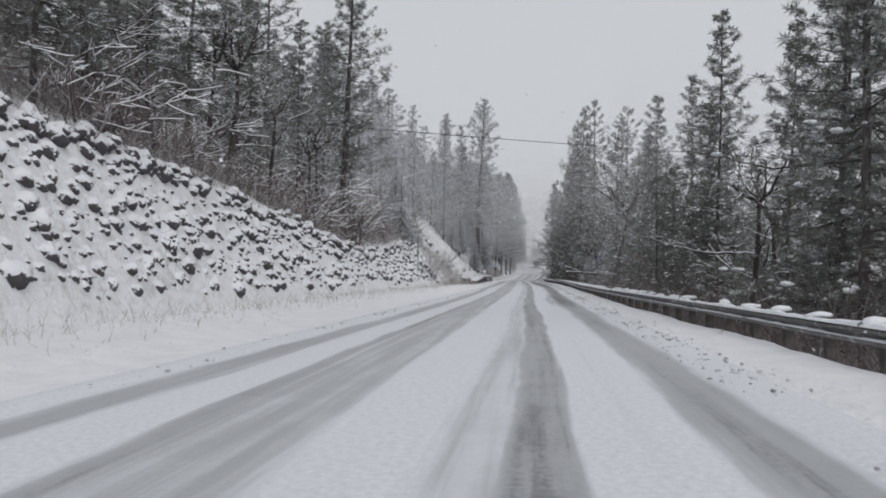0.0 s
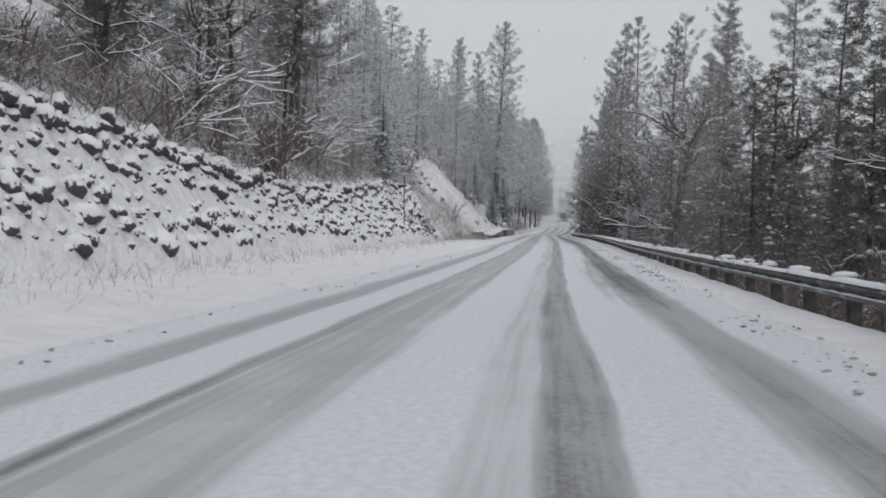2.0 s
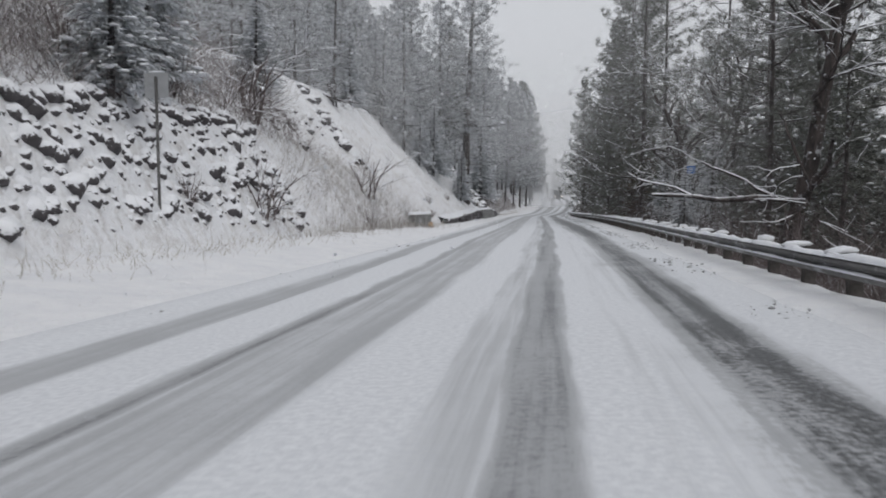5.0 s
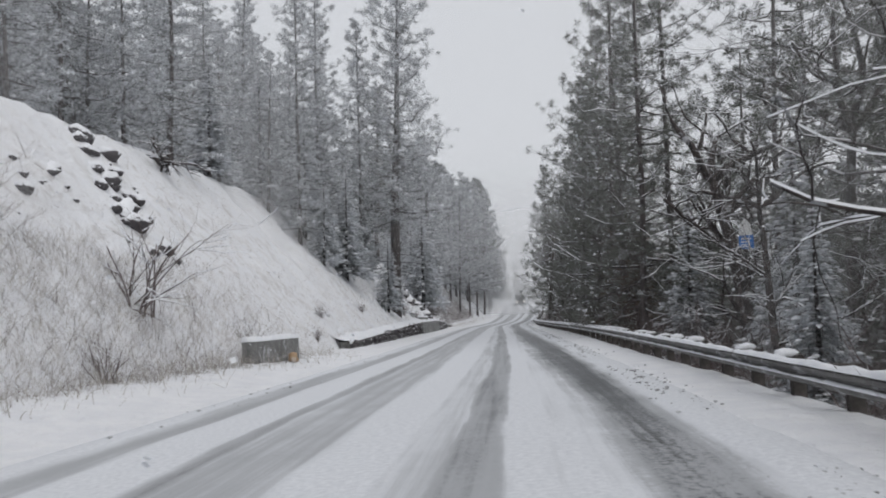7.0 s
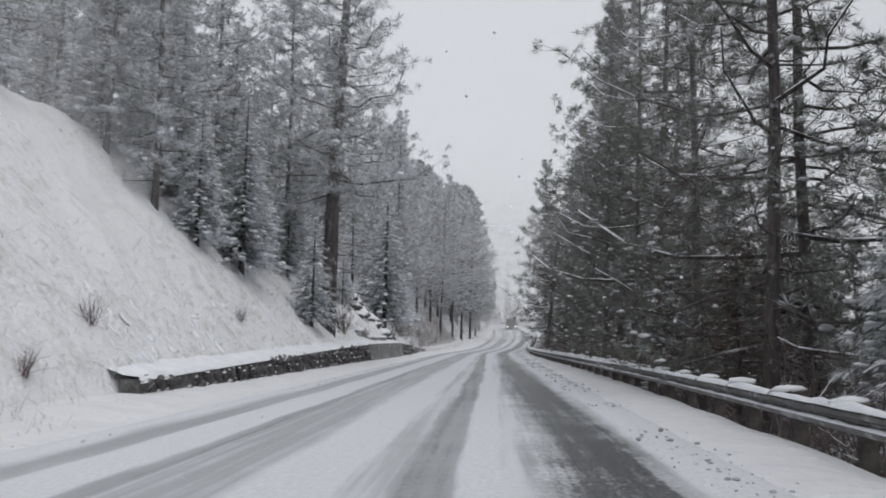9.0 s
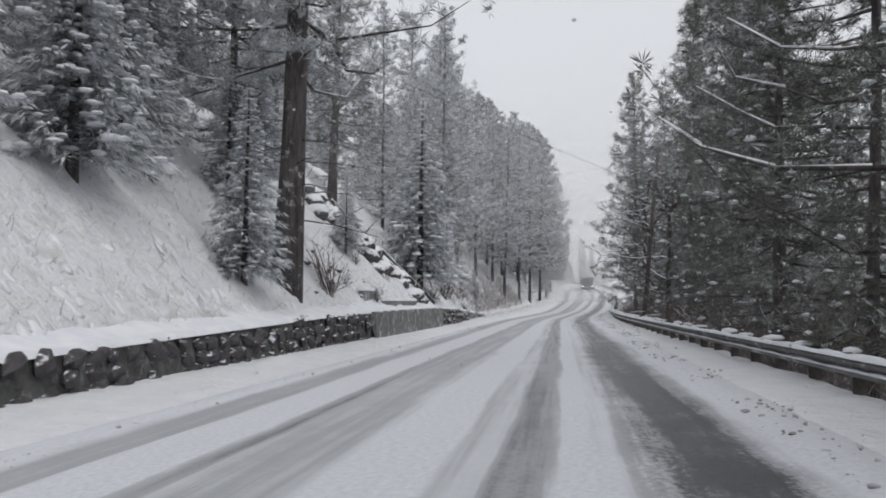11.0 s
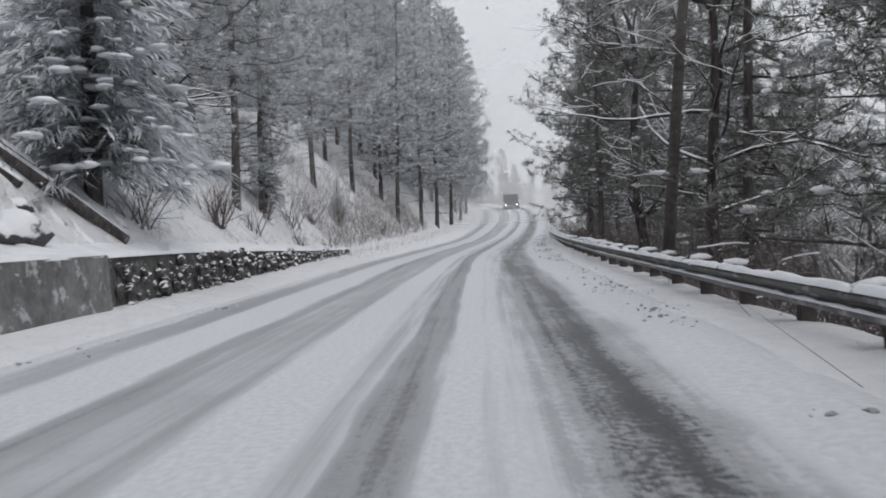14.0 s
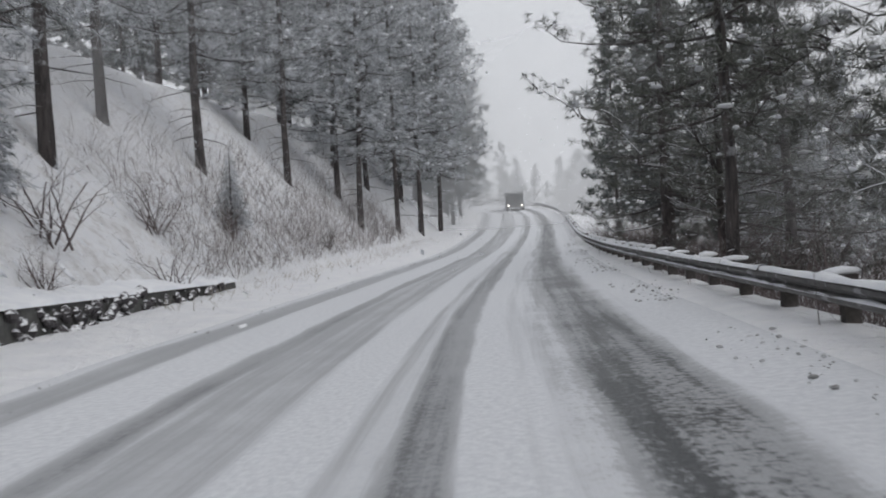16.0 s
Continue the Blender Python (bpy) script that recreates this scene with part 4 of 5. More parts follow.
thicket("brush", "snowy brush at the foot of the bank", 2600, weedy, 0.9, M["twig_snow"], 20, 5, 0.006, 0.6)

r = random.Random(41)


def rail_side(r):
    y = r.uniform(12, 225)
    return rail_x(y) + r.uniform(0.7, 2.0), y


thicket("brush", "dark weeds and twigs along the back of the guardrail", 8000, rail_side, 0.55, M["twig"], 36, 5, 0.008, 0.7)


def open_bank(r):
    y = r.uniform(94, 152)
    return bank_x(y) - r.uniform(0.3, 8.5), y


thicket("dry_grass", "tips of dry grass poking through the snowy bank", 2600, open_bank, 0.26, M["straw"], 48, 2, 0.005, 0.6)


def low_bank(r):
    y = r.uniform(122, 222)
    return bank_x(y) - 0.7 - abs(r.gauss(0, 2.6)), y


thicket("brush", "short snowy twigs on the bank above the wall", 1200, low_bank, 0.45, M["twig_snow"], 26, 4, 0.008, 0.8)
thicket("brush", "dark weed stems poking through the snow above the wall", 800, low_bank, 0.4, M["twig"], 27, 4, 0.006, 0.8)
b = Buf()
for i in range(420):
    x, y = low_bank(r)
    x = bank_x(y) - 0.6 - 0.35 * abs(x - bank_x(y) + 0.7)
    s = r.uniform(0.05, 0.16)
    one = Buf()
    one.lump((x, y, 0), s * r.uniform(0.7, 1.4), s * r.uniform(0.7, 1.4), s * r.uniform(0.35, 0.65), r, 0.3, 7, 0.2)
    b.add([(vx, vy, vz + ground_z(vx, vy)) for vx, vy, vz in one.v], one.f)
mounds = new("snow_tussocks", b.mesh("snow_tussocks", M["lump"], True))
tagged(mounds, "lumps of snow over stones and grass above the wall", "tussocks", kind="stuff")

# ------------------------------------------------------------------ guardrail
PROFILE = ((0.0, 0.128), (0.03, 0.124), (0.075, 0.088), (0.075, 0.046), (0.0, 0.012), (0.0, -0.012), (0.075, -0.046), (0.075, -0.088), (0.03, -0.124), (0.0, -0.128))
RAIL_MID = 0.43



def rail_beam(y0, y1):
    """A length of W-shaped beam that follows the road, on its traffic side."""
    buf, n = Buf(), 3
    rows = []
    for i in range(n):
        y = y0 + (y1 - y0) * i / (n - 1)
        sag = 0.012 * noise.noise((0, y * 0.3, 0))
        for back in (0.0, 0.006):
            rows.append([(rail_x(y) - u + back, y, road_z(y) + RAIL_MID + w + sag) for u, w in PROFILE])
    k = len(PROFILE)
    buf.add([p for r in rows for p in r], [(2 * i * k + j, 2 * i * k + j + 1, 2 * (i + 1) * k + j + 1, 2 * (i + 1) * k + j) for i in range(n - 1) for j in range(k - 1)]
            + [((2 * i + 1) * k + j + 1, (2 * i + 1) * k + j, (2 * i + 3) * k + j, (2 * i + 3) * k + j + 1) for i in range(n - 1) for j in range(k - 1)])
    return buf


guardrail = thing("guardrail", (0, 0, 0), "weathered steel guardrail on timber posts, capped with snow", "guardrail")
post_buf, block_buf = Buf(), Buf()
post_buf.box(-0.09, 0.09, -0.09, 0.09, -0.9, 0.58, 0.012)
block_buf.box(-0.10, 0.10, -0.09, 0.09, -0.16, 0.16, 0.012)
post_me, block_me = post_buf.mesh("post", M["post"]), block_buf.mesh("spacer_block", M["post"])
r = random.Random(77)
caps = []
for i in range(4):
    b = Buf()
    b.lump((0, 0, 0.015), 0.18 + 0.025 * i, 0.11, 0.085, r, 0.3, 8, 0.5)
    caps.append(b.mesh("post_snow", M["lump"], True))
STEP = 2.2
for i in range(-4, 150):
    y = 4 + i * STEP
    if y > 318:
        break
    x, z = rail_x(y), road_z(y)
    part("beam", rail_beam(y, y + STEP), M["steel"], guardrail)
    p = part("post", post_me, None, guardrail)
    p.location, p.rotation_euler = (x + 0.30, y, z), (radians(r.gauss(0, 1)), radians(r.gauss(0, 1.2)), radians(r.gauss(0, 3)))
    q = part("spacer_block", block_me, None, guardrail)
    q.location = (x + 0.108, y, z + RAIL_MID)
    if r.random() < 0.9:
        c = part("post_snow", caps[i % 4], None, guardrail, "snow cap on a post")
        c.location, c.rotation_euler = (x + 0.16 + r.gauss(0, 0.03), y, z + 0.58), (0, 0, radians(r.gauss(0, 8)))
        s = r.uniform(0.75, 1.15)
        c.scale = (s, s, r.uniform(0.7, 1.2))
    b = Buf()
    rows = []
    for k in range(6):
        yy = y + STEP * k / 5
        w, h = 0.055 + 0.03 * r.random(), 0.03 + 0.05 * r.random()
        xx, zz = rail_x(yy) - 0.02, road_z(yy) + RAIL_MID + 0.122
        rows += [(xx - w, yy, zz - 0.008), (xx - w * 0.6, yy, zz + h * 0.8), (xx + w * 0.4, yy, zz + h), (xx + w, yy, zz)]
    b.add(rows, [(4 * k + j, 4 * k + j + 1, 4 * k + j + 5, 4 * k + j + 4) for k in range(5) for j in range(3)])
    part("beam_snow", b, M["lump"], guardrail, "snow lying on the beam", True)
    lower = Buf()
    rows = []
    for k in range(6):
        yy = y + STEP * k / 5
        h = 0.004 + 0.014 * r.random()
        xx, zz = rail_x(yy) - 0.045, road_z(yy) + RAIL_MID - 0.042
        rows += [(xx - 0.036, yy, zz - 0.010), (xx - 0.02, yy, zz + h), (xx + 0.035, yy, zz + h * 1.6)]
    lower.add(rows, [(3 * k + j, 3 * k + j + 1, 3 * k + j + 4, 3 * k + j + 3) for k in range(5) for j in range(2)])
    part("beam_snow", lower, M["lump"], guardrail, "snow lying on the beam", True)

# ------------------------------------------------------------------ signs, pole, cable


def sign_back(x, y, z0, h, w):
    ob = thing("road_sign", (x, y, z0), "square road sign seen from its bare back, on a steel post", "sign")
    b = Buf()
    b.box(-0.035, 0.035, -0.02, 0.02, -0.5, h + w * 0.35, 0.006)
    part("post", b, M["steel"], ob)
    b = Buf()
    b.box(-w / 2, w / 2, 0.022, 0.027, h - w / 2, h + w / 2)
    part("panel", b, M["tin"], ob, "bare aluminium sign panel")
    b = Buf()
    b.lump((0, 0.01, h + w / 2 + 0.01), w * 0.36, 0.035, 0.035, random.Random(2), 0.2, 6, 0.6)
    part("snow_load", b, M["lump"], ob, "", True)
    return ob


sign_back(-9.8, 77.0, ground_z(-9.8, 77.0), 3.05, 0.62)


def ring(buf, r0, r1, y, n=28):
    v = [(r * math.cos(k * math.tau / n), y, r * math.sin(k * math.tau / n)) for r in (r0, r1) for k in range(n)]
    buf.add(v, [(k, (k + 1) % n, n + (k + 1) % n, n + k) for k in range(n)])


def letters(text, size, mat, parent, place, name="lettering"):
    cu = bpy.data.curves.new(name, "FONT")
    cu.body, cu.size, cu.align_x, cu.align_y, cu.extrude = text, size, "CENTER", "CENTER", 0.002
    ob = new(name, cu)
    dg = bpy.context.evaluated_depsgraph_get()
    me = bpy.data.meshes.new_from_object(ob.evaluated_get(dg))
    bpy.data.objects.remove(ob)
    me.materials.clear()
    me.materials.append(mat)
    o = new(name, me)
    o.parent = parent
    o.matrix_basis = Matrix.Translation(place) @ pose(0, 0, 0, 90, 0, 0)
    return o


np_sign = thing("parking_sign", (7.6, 65.0, 2.42), "round no-parking sign with a red ring on a post", "sign")
b = Buf()
b.box(-0.03, 0.03, 0.02, 0.06, -4.2, 0.42, 0.006)
part("post", b, M["post"], np_sign)
b = Buf()
b.tube([(0, 0.004, 0), (0, 0.014, 0)], [0.29, 0.29], 28)
np_panel = part("panel", b, M["tin"], np_sign, "grey round panel")
b = Buf()
ring(b, 0.21, 0.255, 0.0)
b.add([(-0.16, -0.001, 0.13), (-0.13, -0.001, 0.16), (0.16, -0.001, -0.13), (0.13, -0.001, -0.16)], [(0, 1, 2, 3)])
part("ring", b, M["red"], np_panel, "red ring and slash")
letters("P", 0.36, M["black"], np_panel, (0.0, -0.004, 0.0))

blue = thing("blue_sign", (8.05, 109.9, 3.56), "small blue and white sign fixed to a tree trunk", "sign")
b = Buf()
b.box(-0.24, 0.24, 0, 0.012, -0.45, 0.0)
part("panel", b, M["blue"], blue)
b = Buf()
b.add([(x, y, z) for y in (0.0, 0.012) for x, z in ((-0.22, 0.003), (0.22, 0.003), (0.17, 0.38), (0.0, 0.58), (-0.17, 0.38))], [(0, 1, 2, 3, 4), (9, 8, 7, 6, 5)] + [(k, 5 + k, 5 + (k + 1) % 5, (k + 1) % 5) for k in range(5)])
part("top_panel", b, M["white"], blue, "white arrow-shaped panel")
b = Buf()
for k in range(3):
    b.box(-0.17, 0.17 - 0.06 * k, -0.003, 0.0, -0.14 - 0.10 * k, -0.10 - 0.10 * k)
part("lettering", b, M["white"], blue)
b = Buf()
b.box(-0.02, 0.02, 0.012, 0.62, -0.36, 0.32)
part("bracket", b, M["steel"], blue)

pole = thing("utility_pole", (3.7, 180.5, ground_z(3.7, 180.5)), "dark timber utility pole with a street lamp on an arm", "pole")
b = Buf()
b.tube([(-0.1, 0, -1), (0.55, 0, 5), (1.3, 0, 11.3)], [0.16, 0.145, 0.11], 10)
part("shaft", b, M["post"], pole, "", True)
b = Buf()
b.tube([(1.2, 0, 10.5), (0.3, -0.9, 11.0), (-1.1, -2.1, 11.1)], [0.035, 0.03, 0.03], 6)
part("lamp_arm", b, M["steel"], pole, "thin steel arm")
b = Buf()
b.lump((-1.4, -2.35, 11.1), 0.36, 0.16, 0.10, random.Random(4), 0.05, 8)
part("lamp_head", b, M["tin"], pole, "grey lamp head, switched off", True)

cable = thing("overhead_cable", (0, 0, 0), "black overhead cable strung across the road", "cable")
for (x0, y0, z0), (x1, y1, z1), sag in (((4.6, 180.4, 8.5), (-17, 178, 18.9), 0.3), ((-15, 37, 8.4), (16, 37, 5.4), 0.15)):
    b = Buf()
    b.tube([(x0 + (x1 - x0) * t / 16, y0 + (y1 - y0) * t / 16, z0 + (z1 - z0) * t / 16 - sag * (1 - (t / 8 - 1) ** 2)) for t in range(17)], [0.012] * 17, 5)
    part("wire", b, M["cable"], cable)

# ------------------------------------------------------------------ fallen trunks


def fallen(x0, y0, x1, y1, r0, r1, label, lift0=0.15, lift1=0.25, roots=False, seed=1):
    rg = random.Random(seed)
    a = Vector((x0, y0, ground_z(x0, y0) + lift0))
    z = Vector((x1, y1, ground_z(x1, y1) + lift1))
    ob = thing("fallen_log", tuple(a), label, "log", "fallen trunks")
    pts = [(z - a) * t / 5 + Vector((rg.gauss(0, 0.04), rg.gauss(0, 0.04), 0)) for t in range(6)]
    radii = [r0 + (r1 - r0) * t / 5 for t in range(6)]
    b = Buf()
    b.tube([tuple(p) for p in pts], radii, 9)
    part("trunk", b, M["pine_bark"], ob, "", True)
    b = Buf()
    v = []
    side = Vector((-(z - a).y, (z - a).x, 0)).normalized()
    for p, q in zip(pts, radii):
        v += [tuple(p + side * q * 0.8 + Vector((0, 0, q * 0.65))), tuple(p + side * q * 0.3 + Vector((0, 0, q + 0.07))), tuple(p - side * q * 0.3 + Vector((0, 0, q + 0.08))), tuple(p - side * q * 0.8 + Vector((0, 0, q * 0.65)))]
    b.add(v, [(4 * k + j, 4 * k + j + 1, 4 * k + j + 5, 4 * k + j + 4) for k in range(5) for j in range(3)])
    part("snow_load", b, M["lump"], ob, "", True)
    b, sb = Buf(), Buf()
    for i in range(9 if roots else 5):
        k = 0 if roots else rg.randint(1, 5)
        d = Vector((rg.gauss(0, 1), rg.gauss(0, 1), rg.gauss(0.3, 0.8)))
        if roots:
            d = d - (z - a).normalized() * 0.9
        branching(b, sb, rg, pts[k], d.normalized(), rg.uniform(0.9, 1.9) if roots else rg.uniform(0.6, 1.6), radii[k] * 0.32, 2, 0.45)
    part("root_plate" if roots else "branch_stub", b, M["oak_bark"], ob, kind="stuff")
    part("snow_load", sb, M["lump"], ob, kind="stuff")
    return ob


fallen(-15.5, 119.0, -22.5, 126.0, 0.26, 0.16, "uprooted snow-covered pine trunk with snowy roots in the air", 0.55, 0.3, True, 3)
fallen(-8.9, 176.3, -13.0, 170.9, 0.15, 0.12, "snow-covered fallen trunk lying down the bank", 0.08, 0.15, False, 5)
fallen(-10.4, 175.2, -13.6, 170.4, 0.10, 0.08, "thin snow-covered fallen trunk lying down the bank", 0.12, 0.2, False, 6)
fallen(-9.9, 173.6, -14.4, 167.8, 0.09, 0.06, "thin snow-covered fallen trunk lying down the bank", 0.1, 0.2, False, 8)
fallen(-14.5, 158.5, -20, 150, 0.11, 0.08, "thin snow-covered fallen trunk lying down the bank", 0.03, 0.03, False, 7)

# ------------------------------------------------------------------ concrete blocks behind the wall


def concrete_block(x, y, length, width, height, label, turn=0.0, sink=0.15, top=None):
    z = ground_z(x, y) if top is None else top - height
    ob = thing("concrete_block", (x, y, z), label, "block", "old concrete blocks", turn)
    b = Buf()
    b.box(-width / 2, width / 2, -length / 2, length / 2, -sink, height, 0.03)
    part("body", b, M["concrete"], ob)
    rg, b, rows = random.Random(int(y)), Buf(), []
    for k in range(9):
        yy = -length / 2 + length * k / 8
        w, h = width / 2 + 0.04 * rg.random(), 0.09 + 0.06 * rg.random()
        rows += [(-w, yy, height - 0.02), (-w * 0.8, yy, height + h), (w * 0.8, yy, height + h * 1.1), (w, yy, height - 0.02)]
    b.add(rows, [(4 * k + j, 4 * k + j + 1, 4 * k + j + 5, 4 * k + j + 4) for k in range(8) for j in range(3)] + [(3, 2, 1, 0), (32, 33, 34, 35)])
    part("snow_load", b, M["lump"], ob, "", True)
    return ob


concrete_block(-7.9, 108.5, 4.4, 0.5, 0.72, "weathered concrete barrier block capped with snow", -3)
concrete_block(-8.75, 164.8, 7.0, 0.4, 0.6, "low concrete slab capped with snow behind the wall", 0, 0.15, 1.62)
concrete_block(-9.2, 160.0, 2.8, 0.4, 0.6, "low concrete slab capped with snow behind the wall", 2, 0.15, 2.05)
b = Buf()
b.lump((0, 0, 0.12), 0.2, 0.24, 0.22, random.Random(8), 0.3, 7, 0.3)
boulder = new("boulder", b.mesh("boulder", plain_mat("tan_stone", (0.30, 0.20, 0.12), (0.45, 0.33, 0.22), 5.0, 0.85, 0, 0.5, 0.5), True))
boulder.location = (-7.35, 109.0, ground_z(-7.35, 109.0))
tagged(boulder, "tan boulder half buried in snow by the concrete barrier", "boulder")

# ------------------------------------------------------------------ oncoming truck, far ahead
tz = road_z(296)
truck = thing("truck", (road_x(296) - 0.7, 296, tz), "dark truck with its headlights on in the far lane", "truck")
b = Buf()
b.box(-1.1, 1.1, 0.3, 2.3, 0.75, 2.3, 0.15)
part("cab", b, M["coach"], truck)
b = Buf()
b.box(-1.15, 1.15, 2.5, 8.5, 0.9, 2.5, 0.06)
part("cargo_box", b, M["coach"], truck)
b = Buf()
b.box(-1.1, 1.1, 0.08, 0.3, 0.45, 0.85, 0.05)
part("bumper", b, M["steel"], truck)
b = Buf()
b.box(-0.95, 0.95, 0.27, 0.3, 1.45, 2.1)
part("windscreen", b, M["black"], truck, "dark windscreen")
lamp = Nodes("headlight_glow", 0.3)
lamp.put(lamp.b.inputs["Emission Color"], (1.0, 0.95, 0.85))
lamp.b.inputs["Emission Strength"].default_value = 1.6
lamp.color((0.8, 0.8, 0.8))
for sx in (-0.85, 0.85):
    b = Buf()
    b.tube([(sx, 0.02, 0.75), (sx, 0.1, 0.75)], [0.14, 0.14], 12)
    part("headlight", b, lamp.mat, truck, "lit round headlight")
for sx, sy in itertools.product((-1.05, 1.05), (1.2, 7.6)):
    b = Buf()
    b.tube([(sx - 0.14, sy, 0.5), (sx + 0.14, sy, 0.5)], [0.5, 0.5], 18)
    wheel = part("wheel", b, M["black"], truck)
    b = Buf()
    b.tube([(sx - 0.15, sy, 0.5), (sx + 0.15, sy, 0.5)], [0.26, 0.26], 14)
    part("rim", b, M["steel"], wheel, "grey steel rim")

# ------------------------------------------------------------------ low wall at the foot of the bank
wall = new("wall_left")
tagged(wall, "low dark dry-stone wall with a stretch of bare concrete, along the foot of the bank", "wall", kind="structure")
rg = random.Random(12)
b = Buf()
n = 60
rows = []
for k in range(n + 1):
    y = 121.3 + 86.2 * k / n
    x, z = bank_x(y), 0.1
    h = foot_z(y) + wall_h(y) + 0.04 * noise.noise((0, y, 0))
    rows += [(x + 0.08, y, -0.1), (x + 0.02, y, h), (x - 0.38, y, h + 0.01), (x - 0.38, y, -0.1)]
b.add(rows, [(4 * k + j, 4 * k + j + 1, 4 * k + j + 5, 4 * k + j + 4) for k in range(n) for j in range(3)] + [(0, 3, 2, 1), (4 * n, 4 * n + 1, 4 * n + 2, 4 * n + 3)])
part("core", b, M["stone"], wall)
b, rows = Buf(), []
for k in range(13):
    y = 155.5 + 17.5 * k / 12
    x, h = bank_x(y), foot_z(y) + 0.03 + wall_h(y)
    rows += [(x + 0.26, y, -0.05), (x + 0.22, y, h), (x - 0.10, y, h + 0.01)]
b.add(rows, [(3 * k + j, 3 * k + j + 1, 3 * k + j + 4, 3 * k + j + 3) for k in range(12) for j in range(2)] + [(0, 1, 2), (38, 37, 36)])
part("concrete_face", b, M["concrete"], wall, "bare concrete stretch")
b, rows = Buf(), []
for k in range(185):
    y = 121.3 + 86.2 * k / 184
    x, h = bank_x(y), foot_z(y) + 0.02 + wall_h(y) + (0.01 if 155.5 < y < 173 else -0.02)
    o = 0.22 if 155.5 < y < 173 else 0.08
    o += 0.06 * noise.noise((1, y * 1.3, 0))
    t = 0.09 + 0.07 * noise.noise((3, y * 0.9, 0))
    rows += [(x + o, y, h - 0.03), (x + o - 0.05, y, h + t * 0.8), (x - 0.3, y, h + t * 1.3), (x - 0.9, y, h + t + 0.25)]
b.add(rows, [(4 * k + j, 4 * k + j + 1, 4 * k + j + 5, 4 * k + j + 4) for k in range(184) for j in range(3)])
part("snow_load", b, M["lump"], wall, "snow lying along the wall", True)
stones, stone_bufs, more = [], [], Buf()
for i in range(8):
    bb = Buf()
    bb.lump((0, 0, 0), 0.13, 0.33, 0.19, rg, 0.3, 7)
    stone_bufs.append(bb)
    stones.append(bb.mesh("stone", M["wall_stone"]))
loose_stones = []
for me in stones:
    me = me.copy()
    me.materials[0] = M["loose_stone"]
    loose_stones.append(me)
count = 0
y = 121.7
while y < 206:
    loose = y > 173.2
    if not 155.2 < y < 173.2:
        h = foot_z(y) + wall_h(y)
        z = 0.14
        while z < h - 0.06:
            place = (bank_x(y) + 0.02 + rg.uniform(-0.07, 0.09) + loose * rg.uniform(-0.05, 0.16), y + rg.uniform(-0.1, 0.1), z + loose * rg.uniform(-0.08, 0.08))
            spin, k, i = (rg.uniform(-0.4, 0.4), rg.uniform(-0.3, 0.3), rg.uniform(-0.3, 0.3)), rg.uniform(0.4, 0.9) if loose else rg.uniform(0.7, 1.15), rg.randrange(8)
            size = (k, k * (0.7 if loose else 1.0), k)
            if loose and (y < 186 or count >= 300):
                m = Matrix.LocRotScale(place, Euler(spin), size)
                more.add([tuple(m @ Vector(v)) for v in stone_bufs[i].v], stone_bufs[i].f)
            elif count < 300:
                s = part("stone", (loose_stones if loose else stones)[i], None, wall)
                s.location, s.rotation_euler, s.scale = place, spin, size
                count += 1
            z += 0.2 if loose else 0.27
    y += 0.38 if loose else 0.66

part("tumbled_stones", more, M["loose_stone"], wall, "", False, "stuff")

# ------------------------------------------------------------------ rock facing of the bank
facing = new("rock_facing")
tagged(facing, "steep facing of dark piled rocks mostly buried in snow", "rock wall", kind="structure")
rg = random.Random(21)
rocks = []
for i in range(10):
    bb = Buf()
    bb.lump((0, 0, 0), 0.25, 0.27, 0.27, rg, 0.38, 8)
    rocks.append(bb)
rock_me = [bb.mesh("rock", M["rock"], True) for bb in rocks]
rest, count = Buf(), 0
for row in range(20):
    y = 6 + rg.uniform(0, 0.5)
    while y < 90:
        up = 0.7 + row * 0.28 + rg.uniform(-0.18, 0.18) + 0.3 * noise.noise((row, y * 0.1, 0))
        if up < bank_top(y) - 0.45 and rg.random() < 0.8 * rocky(y):
            x = bank_x(y) - up / 1.75 + rg.uniform(-0.10, 0.10)
            k = rg.choice((0.35, 0.42, 0.5, 0.55, 0.6, 0.7, 0.85, 1.1)) * rg.uniform(0.8, 1.1) * (1.15 if up > bank_top(y) - 1.0 else 1.0)
            z = ground_z(x, y)
            spin, tall = (rg.uniform(-1.2, 1.2), rg.uniform(-1.2, 1.2), rg.uniform(0, 6.28)), rg.uniform(0.6, 1.5)
            if count < 300 and 18 < y < 60 and rg.random() < 0.6:
                s = part("rock", rock_me[rg.randrange(10)], None, facing)
                s.location, s.rotation_euler, s.scale = (x - 0.05, y, z), spin, (k, k * tall, k)
                count += 1
            else:
                m = Matrix.LocRotScale((x - 0.05, y, z), Euler(spin), (k, k * tall, k))
                src = rocks[rg.randrange(10)]
                rest.add([tuple(m @ Vector(v)) for v in src.v], src.f)
        y += rg.uniform(0.28, 0.62)
part("rocks", rest, M["rock"], facing, "", True, "stuff")
rim, y = Buf(), 12.0
while y < 92:
    up = bank_top(y) - 0.4 - rg.uniform(0.0, 0.45)
    x = bank_x(y) - up / 1.75 + 0.04
    k = rg.uniform(0.6, 1.35)
    m = Matrix.LocRotScale((x, y, ground_z(x, y) - 0.02), Euler((rg.uniform(-0.4, 0.4), rg.uniform(-0.4, 0.4), rg.uniform(0, 6.28))), (k, k * 1.2, k * 0.9))
    src = rocks[rg.randrange(10)]
    if noise.noise((5, y * 0.17, 0)) > -0.25:
        rim.add([tuple(m @ Vector(v)) for v in src.v], src.f)
    y += rg.uniform(0.25, 0.6)
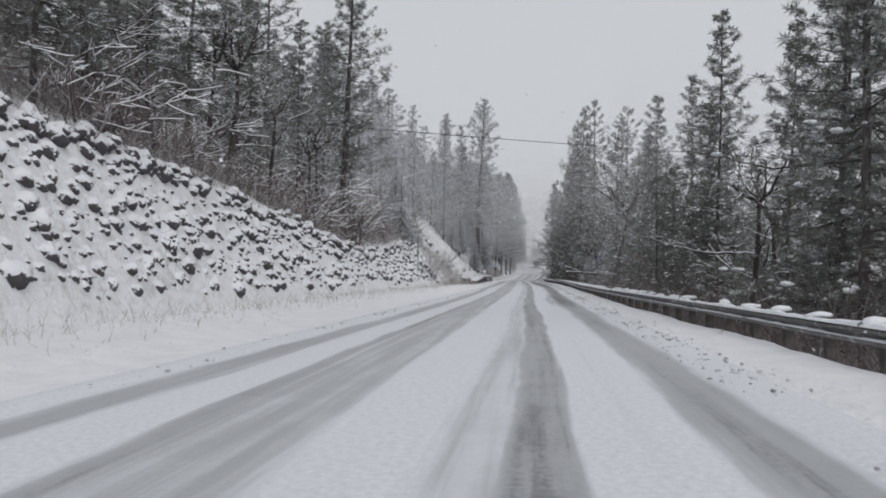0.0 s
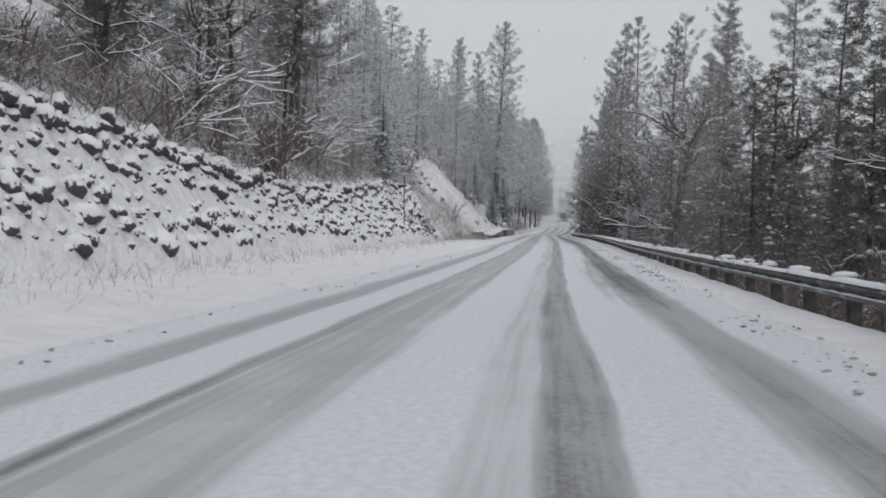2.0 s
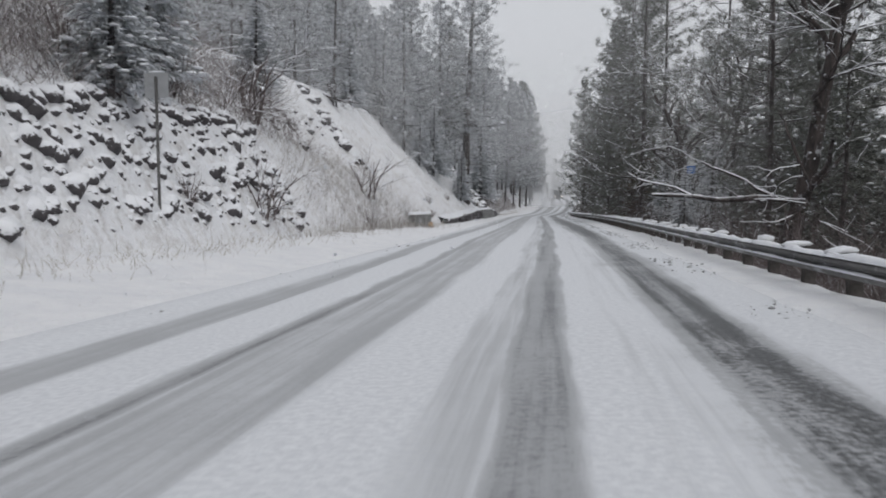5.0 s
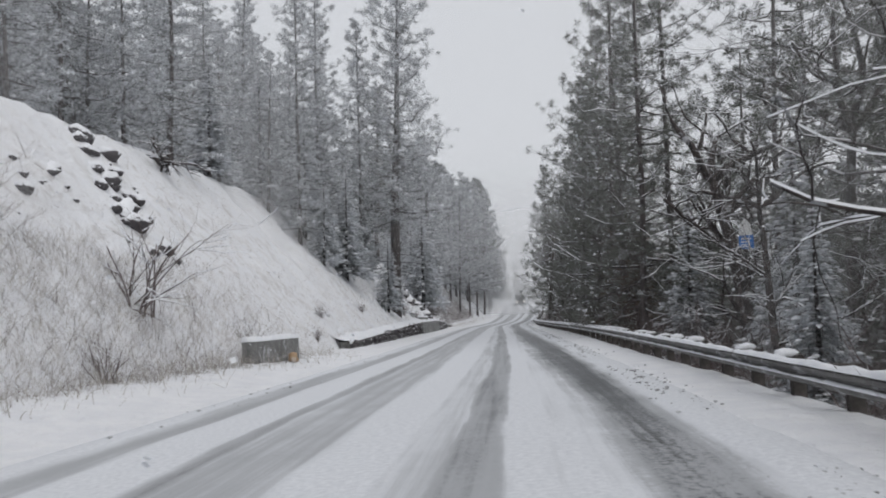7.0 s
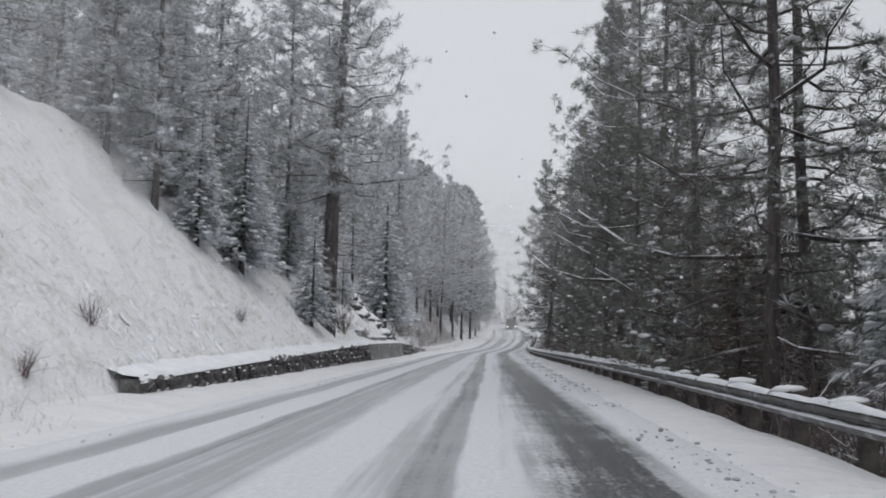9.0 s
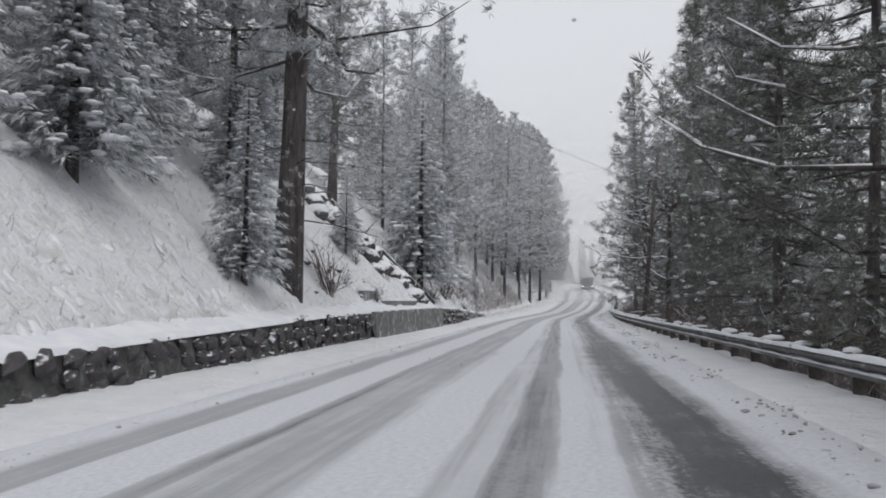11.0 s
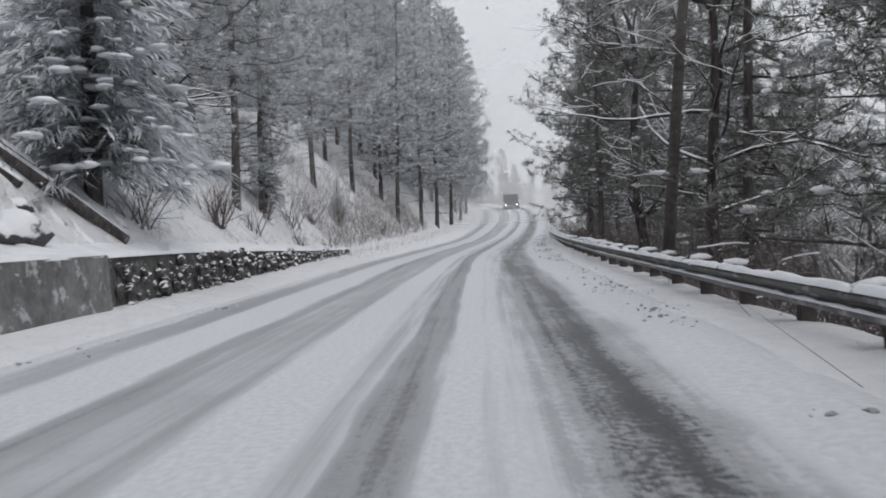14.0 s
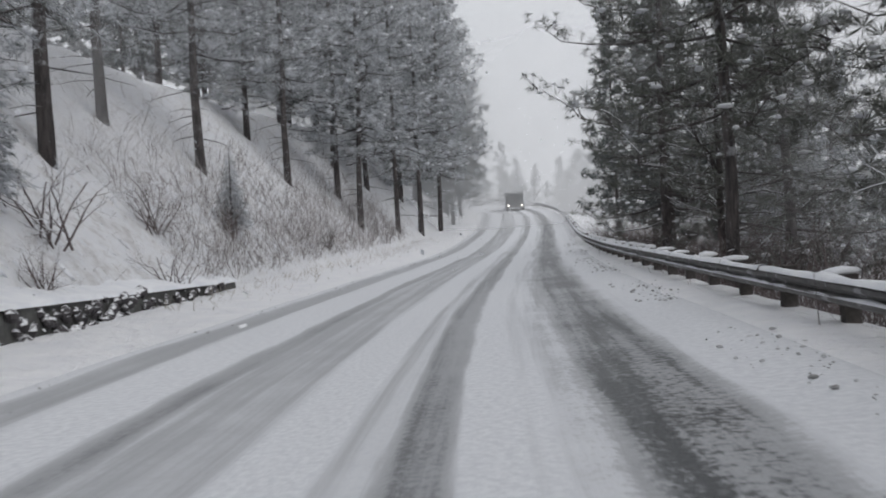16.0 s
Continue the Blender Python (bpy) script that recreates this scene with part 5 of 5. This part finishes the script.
part("rim_rocks", rim, M["ledge"], facing, "row of barer rocks along the top edge", True, "stuff")

# rock ledges that break through the snow of the bank
ledge_me = [bb.mesh("rock", M["ledge"], True) for bb in rocks]


def ledge(x0, y0, x1, y1, n, big, seed):
    rg = random.Random(seed)
    ob = thing("rock_outcrop", (x0, y0, ground_z(x0, y0)), "dark rock ledge breaking through the snowy bank", "rock", "rock ledges")
    for i in range(n):
        t = (i + rg.random()) / n
        x, y = x0 + (x1 - x0) * t + rg.gauss(0, 0.45), y0 + (y1 - y0) * t + rg.gauss(0, 0.6)
        s = part("rock", ledge_me[rg.randrange(10)], None, ob)
        s.location = (x - x0, y - y0, ground_z(x, y) - ground_z(x0, y0) + 0.02)
        s.rotation_euler = (rg.uniform(-0.5, 0.5), rg.uniform(-0.5, 0.5), rg.uniform(0, 6.28))
        k = big * rg.choice((0.4, 0.6, 0.9, 1.1, 1.6))
        s.scale = (k, k * 1.25, k * 0.9)


ledge(-9.6, 171.0, -11.6, 168.6, 55, 1.25, 3)
ledge(-11.2, 168.3, -15.6, 163.5, 110, 1.45, 4)
ledge(-9.2, 163.5, -9.8, 150.0, 24, 0.4, 7)
ledge(-11.8, 107.5, -15.0, 112.0, 34, 1.0, 5)
ledge(-12.6, 95.5, -13.6, 106.0, 30, 0.6, 6)

# ------------------------------------------------------------------ clods of dirty snow and falling flakes
rg, b = random.Random(31), Buf()
for i in range(4600):
    y = rg.uniform(-5, 235)
    lat = rg.gauss(2.42, 0.2) if rg.random() < 0.75 else rg.gauss(2.6, 0.25) if rg.random() < 0.4 else rg.gauss(-5.0, 0.2)
    if noise.noise((0, y * 0.21, 4)) < -0.05:
        continue
    s = 0.007 + 0.024 * rg.random() ** 3
    x = road_x(y) + lat
    b.lump((x, y, road_z(y) + 0.05 + s * 0.3), s * rg.uniform(0.7, 1.8), s * rg.uniform(0.7, 1.6), s * rg.uniform(0.5, 0.9), rg, 0.45, 6)
clods = new("slush_clods", b.mesh("slush_clods", plain_mat("dirty_slush", (0.16, 0.155, 0.15), (0.62, 0.63, 0.65), 2.2, 0.7, 0, 0.4)))
tagged(clods, "clods of dirty slush thrown to the road's edge", "slush", kind="stuff")

rg, b = random.Random(33), Buf()
for i in range(16000):
    y = rg.uniform(3, 330)
    x, z, s = rg.uniform(-22, 18), rg.uniform(0.3, 5), rg.uniform(0.010, 0.03)
    if abs(x - 0.2) < 1.6 and z < 3.2:
        continue
    d = Vector((rg.gauss(0, 1), rg.gauss(0, 1), rg.gauss(0, 1))).normalized() * s
    e = d.cross(Vector((0.3, 0.5, 0.8))).normalized() * s
    b.add([(x - d.x, y - d.y, z - d.z), (x + e.x, y + e.y, z + e.z), (x + d.x, y + d.y, z + d.z), (x - e.x, y - e.y, z - e.z)], [(0, 1, 2, 3)])
flakes = new("falling_snow", b.mesh("falling_snow", M["snow"]))
tagged(flakes, "scattered snowflakes falling through the air", "snow", kind="stuff")

# ------------------------------------------------------------------ haze, added as translucent sheets: thin among the trees, thick far ahead


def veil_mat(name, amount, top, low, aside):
    """Haze put on a see-through sheet: mostly clear, thinning upwards; where aside is set, clear close over the road
    and thinner on the rail's side.
    """
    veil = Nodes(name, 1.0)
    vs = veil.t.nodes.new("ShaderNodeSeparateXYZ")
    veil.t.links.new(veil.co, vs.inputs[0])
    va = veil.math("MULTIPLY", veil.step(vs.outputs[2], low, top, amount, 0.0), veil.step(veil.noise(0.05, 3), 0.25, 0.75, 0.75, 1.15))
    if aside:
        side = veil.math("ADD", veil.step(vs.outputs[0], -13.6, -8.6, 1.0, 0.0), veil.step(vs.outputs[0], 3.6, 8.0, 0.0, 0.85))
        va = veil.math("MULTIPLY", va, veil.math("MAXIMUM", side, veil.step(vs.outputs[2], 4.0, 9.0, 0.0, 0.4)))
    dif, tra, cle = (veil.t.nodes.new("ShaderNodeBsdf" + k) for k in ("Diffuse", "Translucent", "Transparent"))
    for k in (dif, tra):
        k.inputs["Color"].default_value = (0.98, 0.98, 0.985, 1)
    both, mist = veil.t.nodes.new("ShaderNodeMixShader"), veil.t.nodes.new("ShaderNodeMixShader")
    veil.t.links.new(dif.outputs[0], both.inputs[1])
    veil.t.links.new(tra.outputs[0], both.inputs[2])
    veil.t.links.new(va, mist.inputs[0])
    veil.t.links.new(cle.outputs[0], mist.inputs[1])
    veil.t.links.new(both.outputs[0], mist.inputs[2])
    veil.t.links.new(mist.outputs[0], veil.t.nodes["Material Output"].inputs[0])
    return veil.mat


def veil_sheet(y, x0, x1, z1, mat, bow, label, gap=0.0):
    """A hanging haze sheet; with a gap, the camera's way along the road is left open up to that height."""
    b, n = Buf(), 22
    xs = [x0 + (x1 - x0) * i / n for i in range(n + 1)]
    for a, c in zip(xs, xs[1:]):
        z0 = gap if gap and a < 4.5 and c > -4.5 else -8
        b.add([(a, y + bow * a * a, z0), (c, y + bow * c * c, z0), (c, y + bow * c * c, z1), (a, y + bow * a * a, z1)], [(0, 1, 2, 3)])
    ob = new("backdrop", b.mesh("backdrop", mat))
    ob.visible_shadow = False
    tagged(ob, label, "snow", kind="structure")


near_veil, mid_veil, far_veil = veil_mat("thin_haze", 0.20, 26.0, 10.0, True), veil_mat("mid_haze", 0.32, 44.0, 10.0, False), veil_mat("thick_haze", 0.6, 44.0, 10.0, False)
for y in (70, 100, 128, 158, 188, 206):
    veil_sheet(y, -60, 50, 26, near_veil, 0.0, "thin translucent sheet standing in for snowy haze among the trees", 4.0)
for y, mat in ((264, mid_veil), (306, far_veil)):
    veil_sheet(y, -140, 140, 44, mat, 0.0008, "pale translucent sheet standing in for snowy haze in the distance")
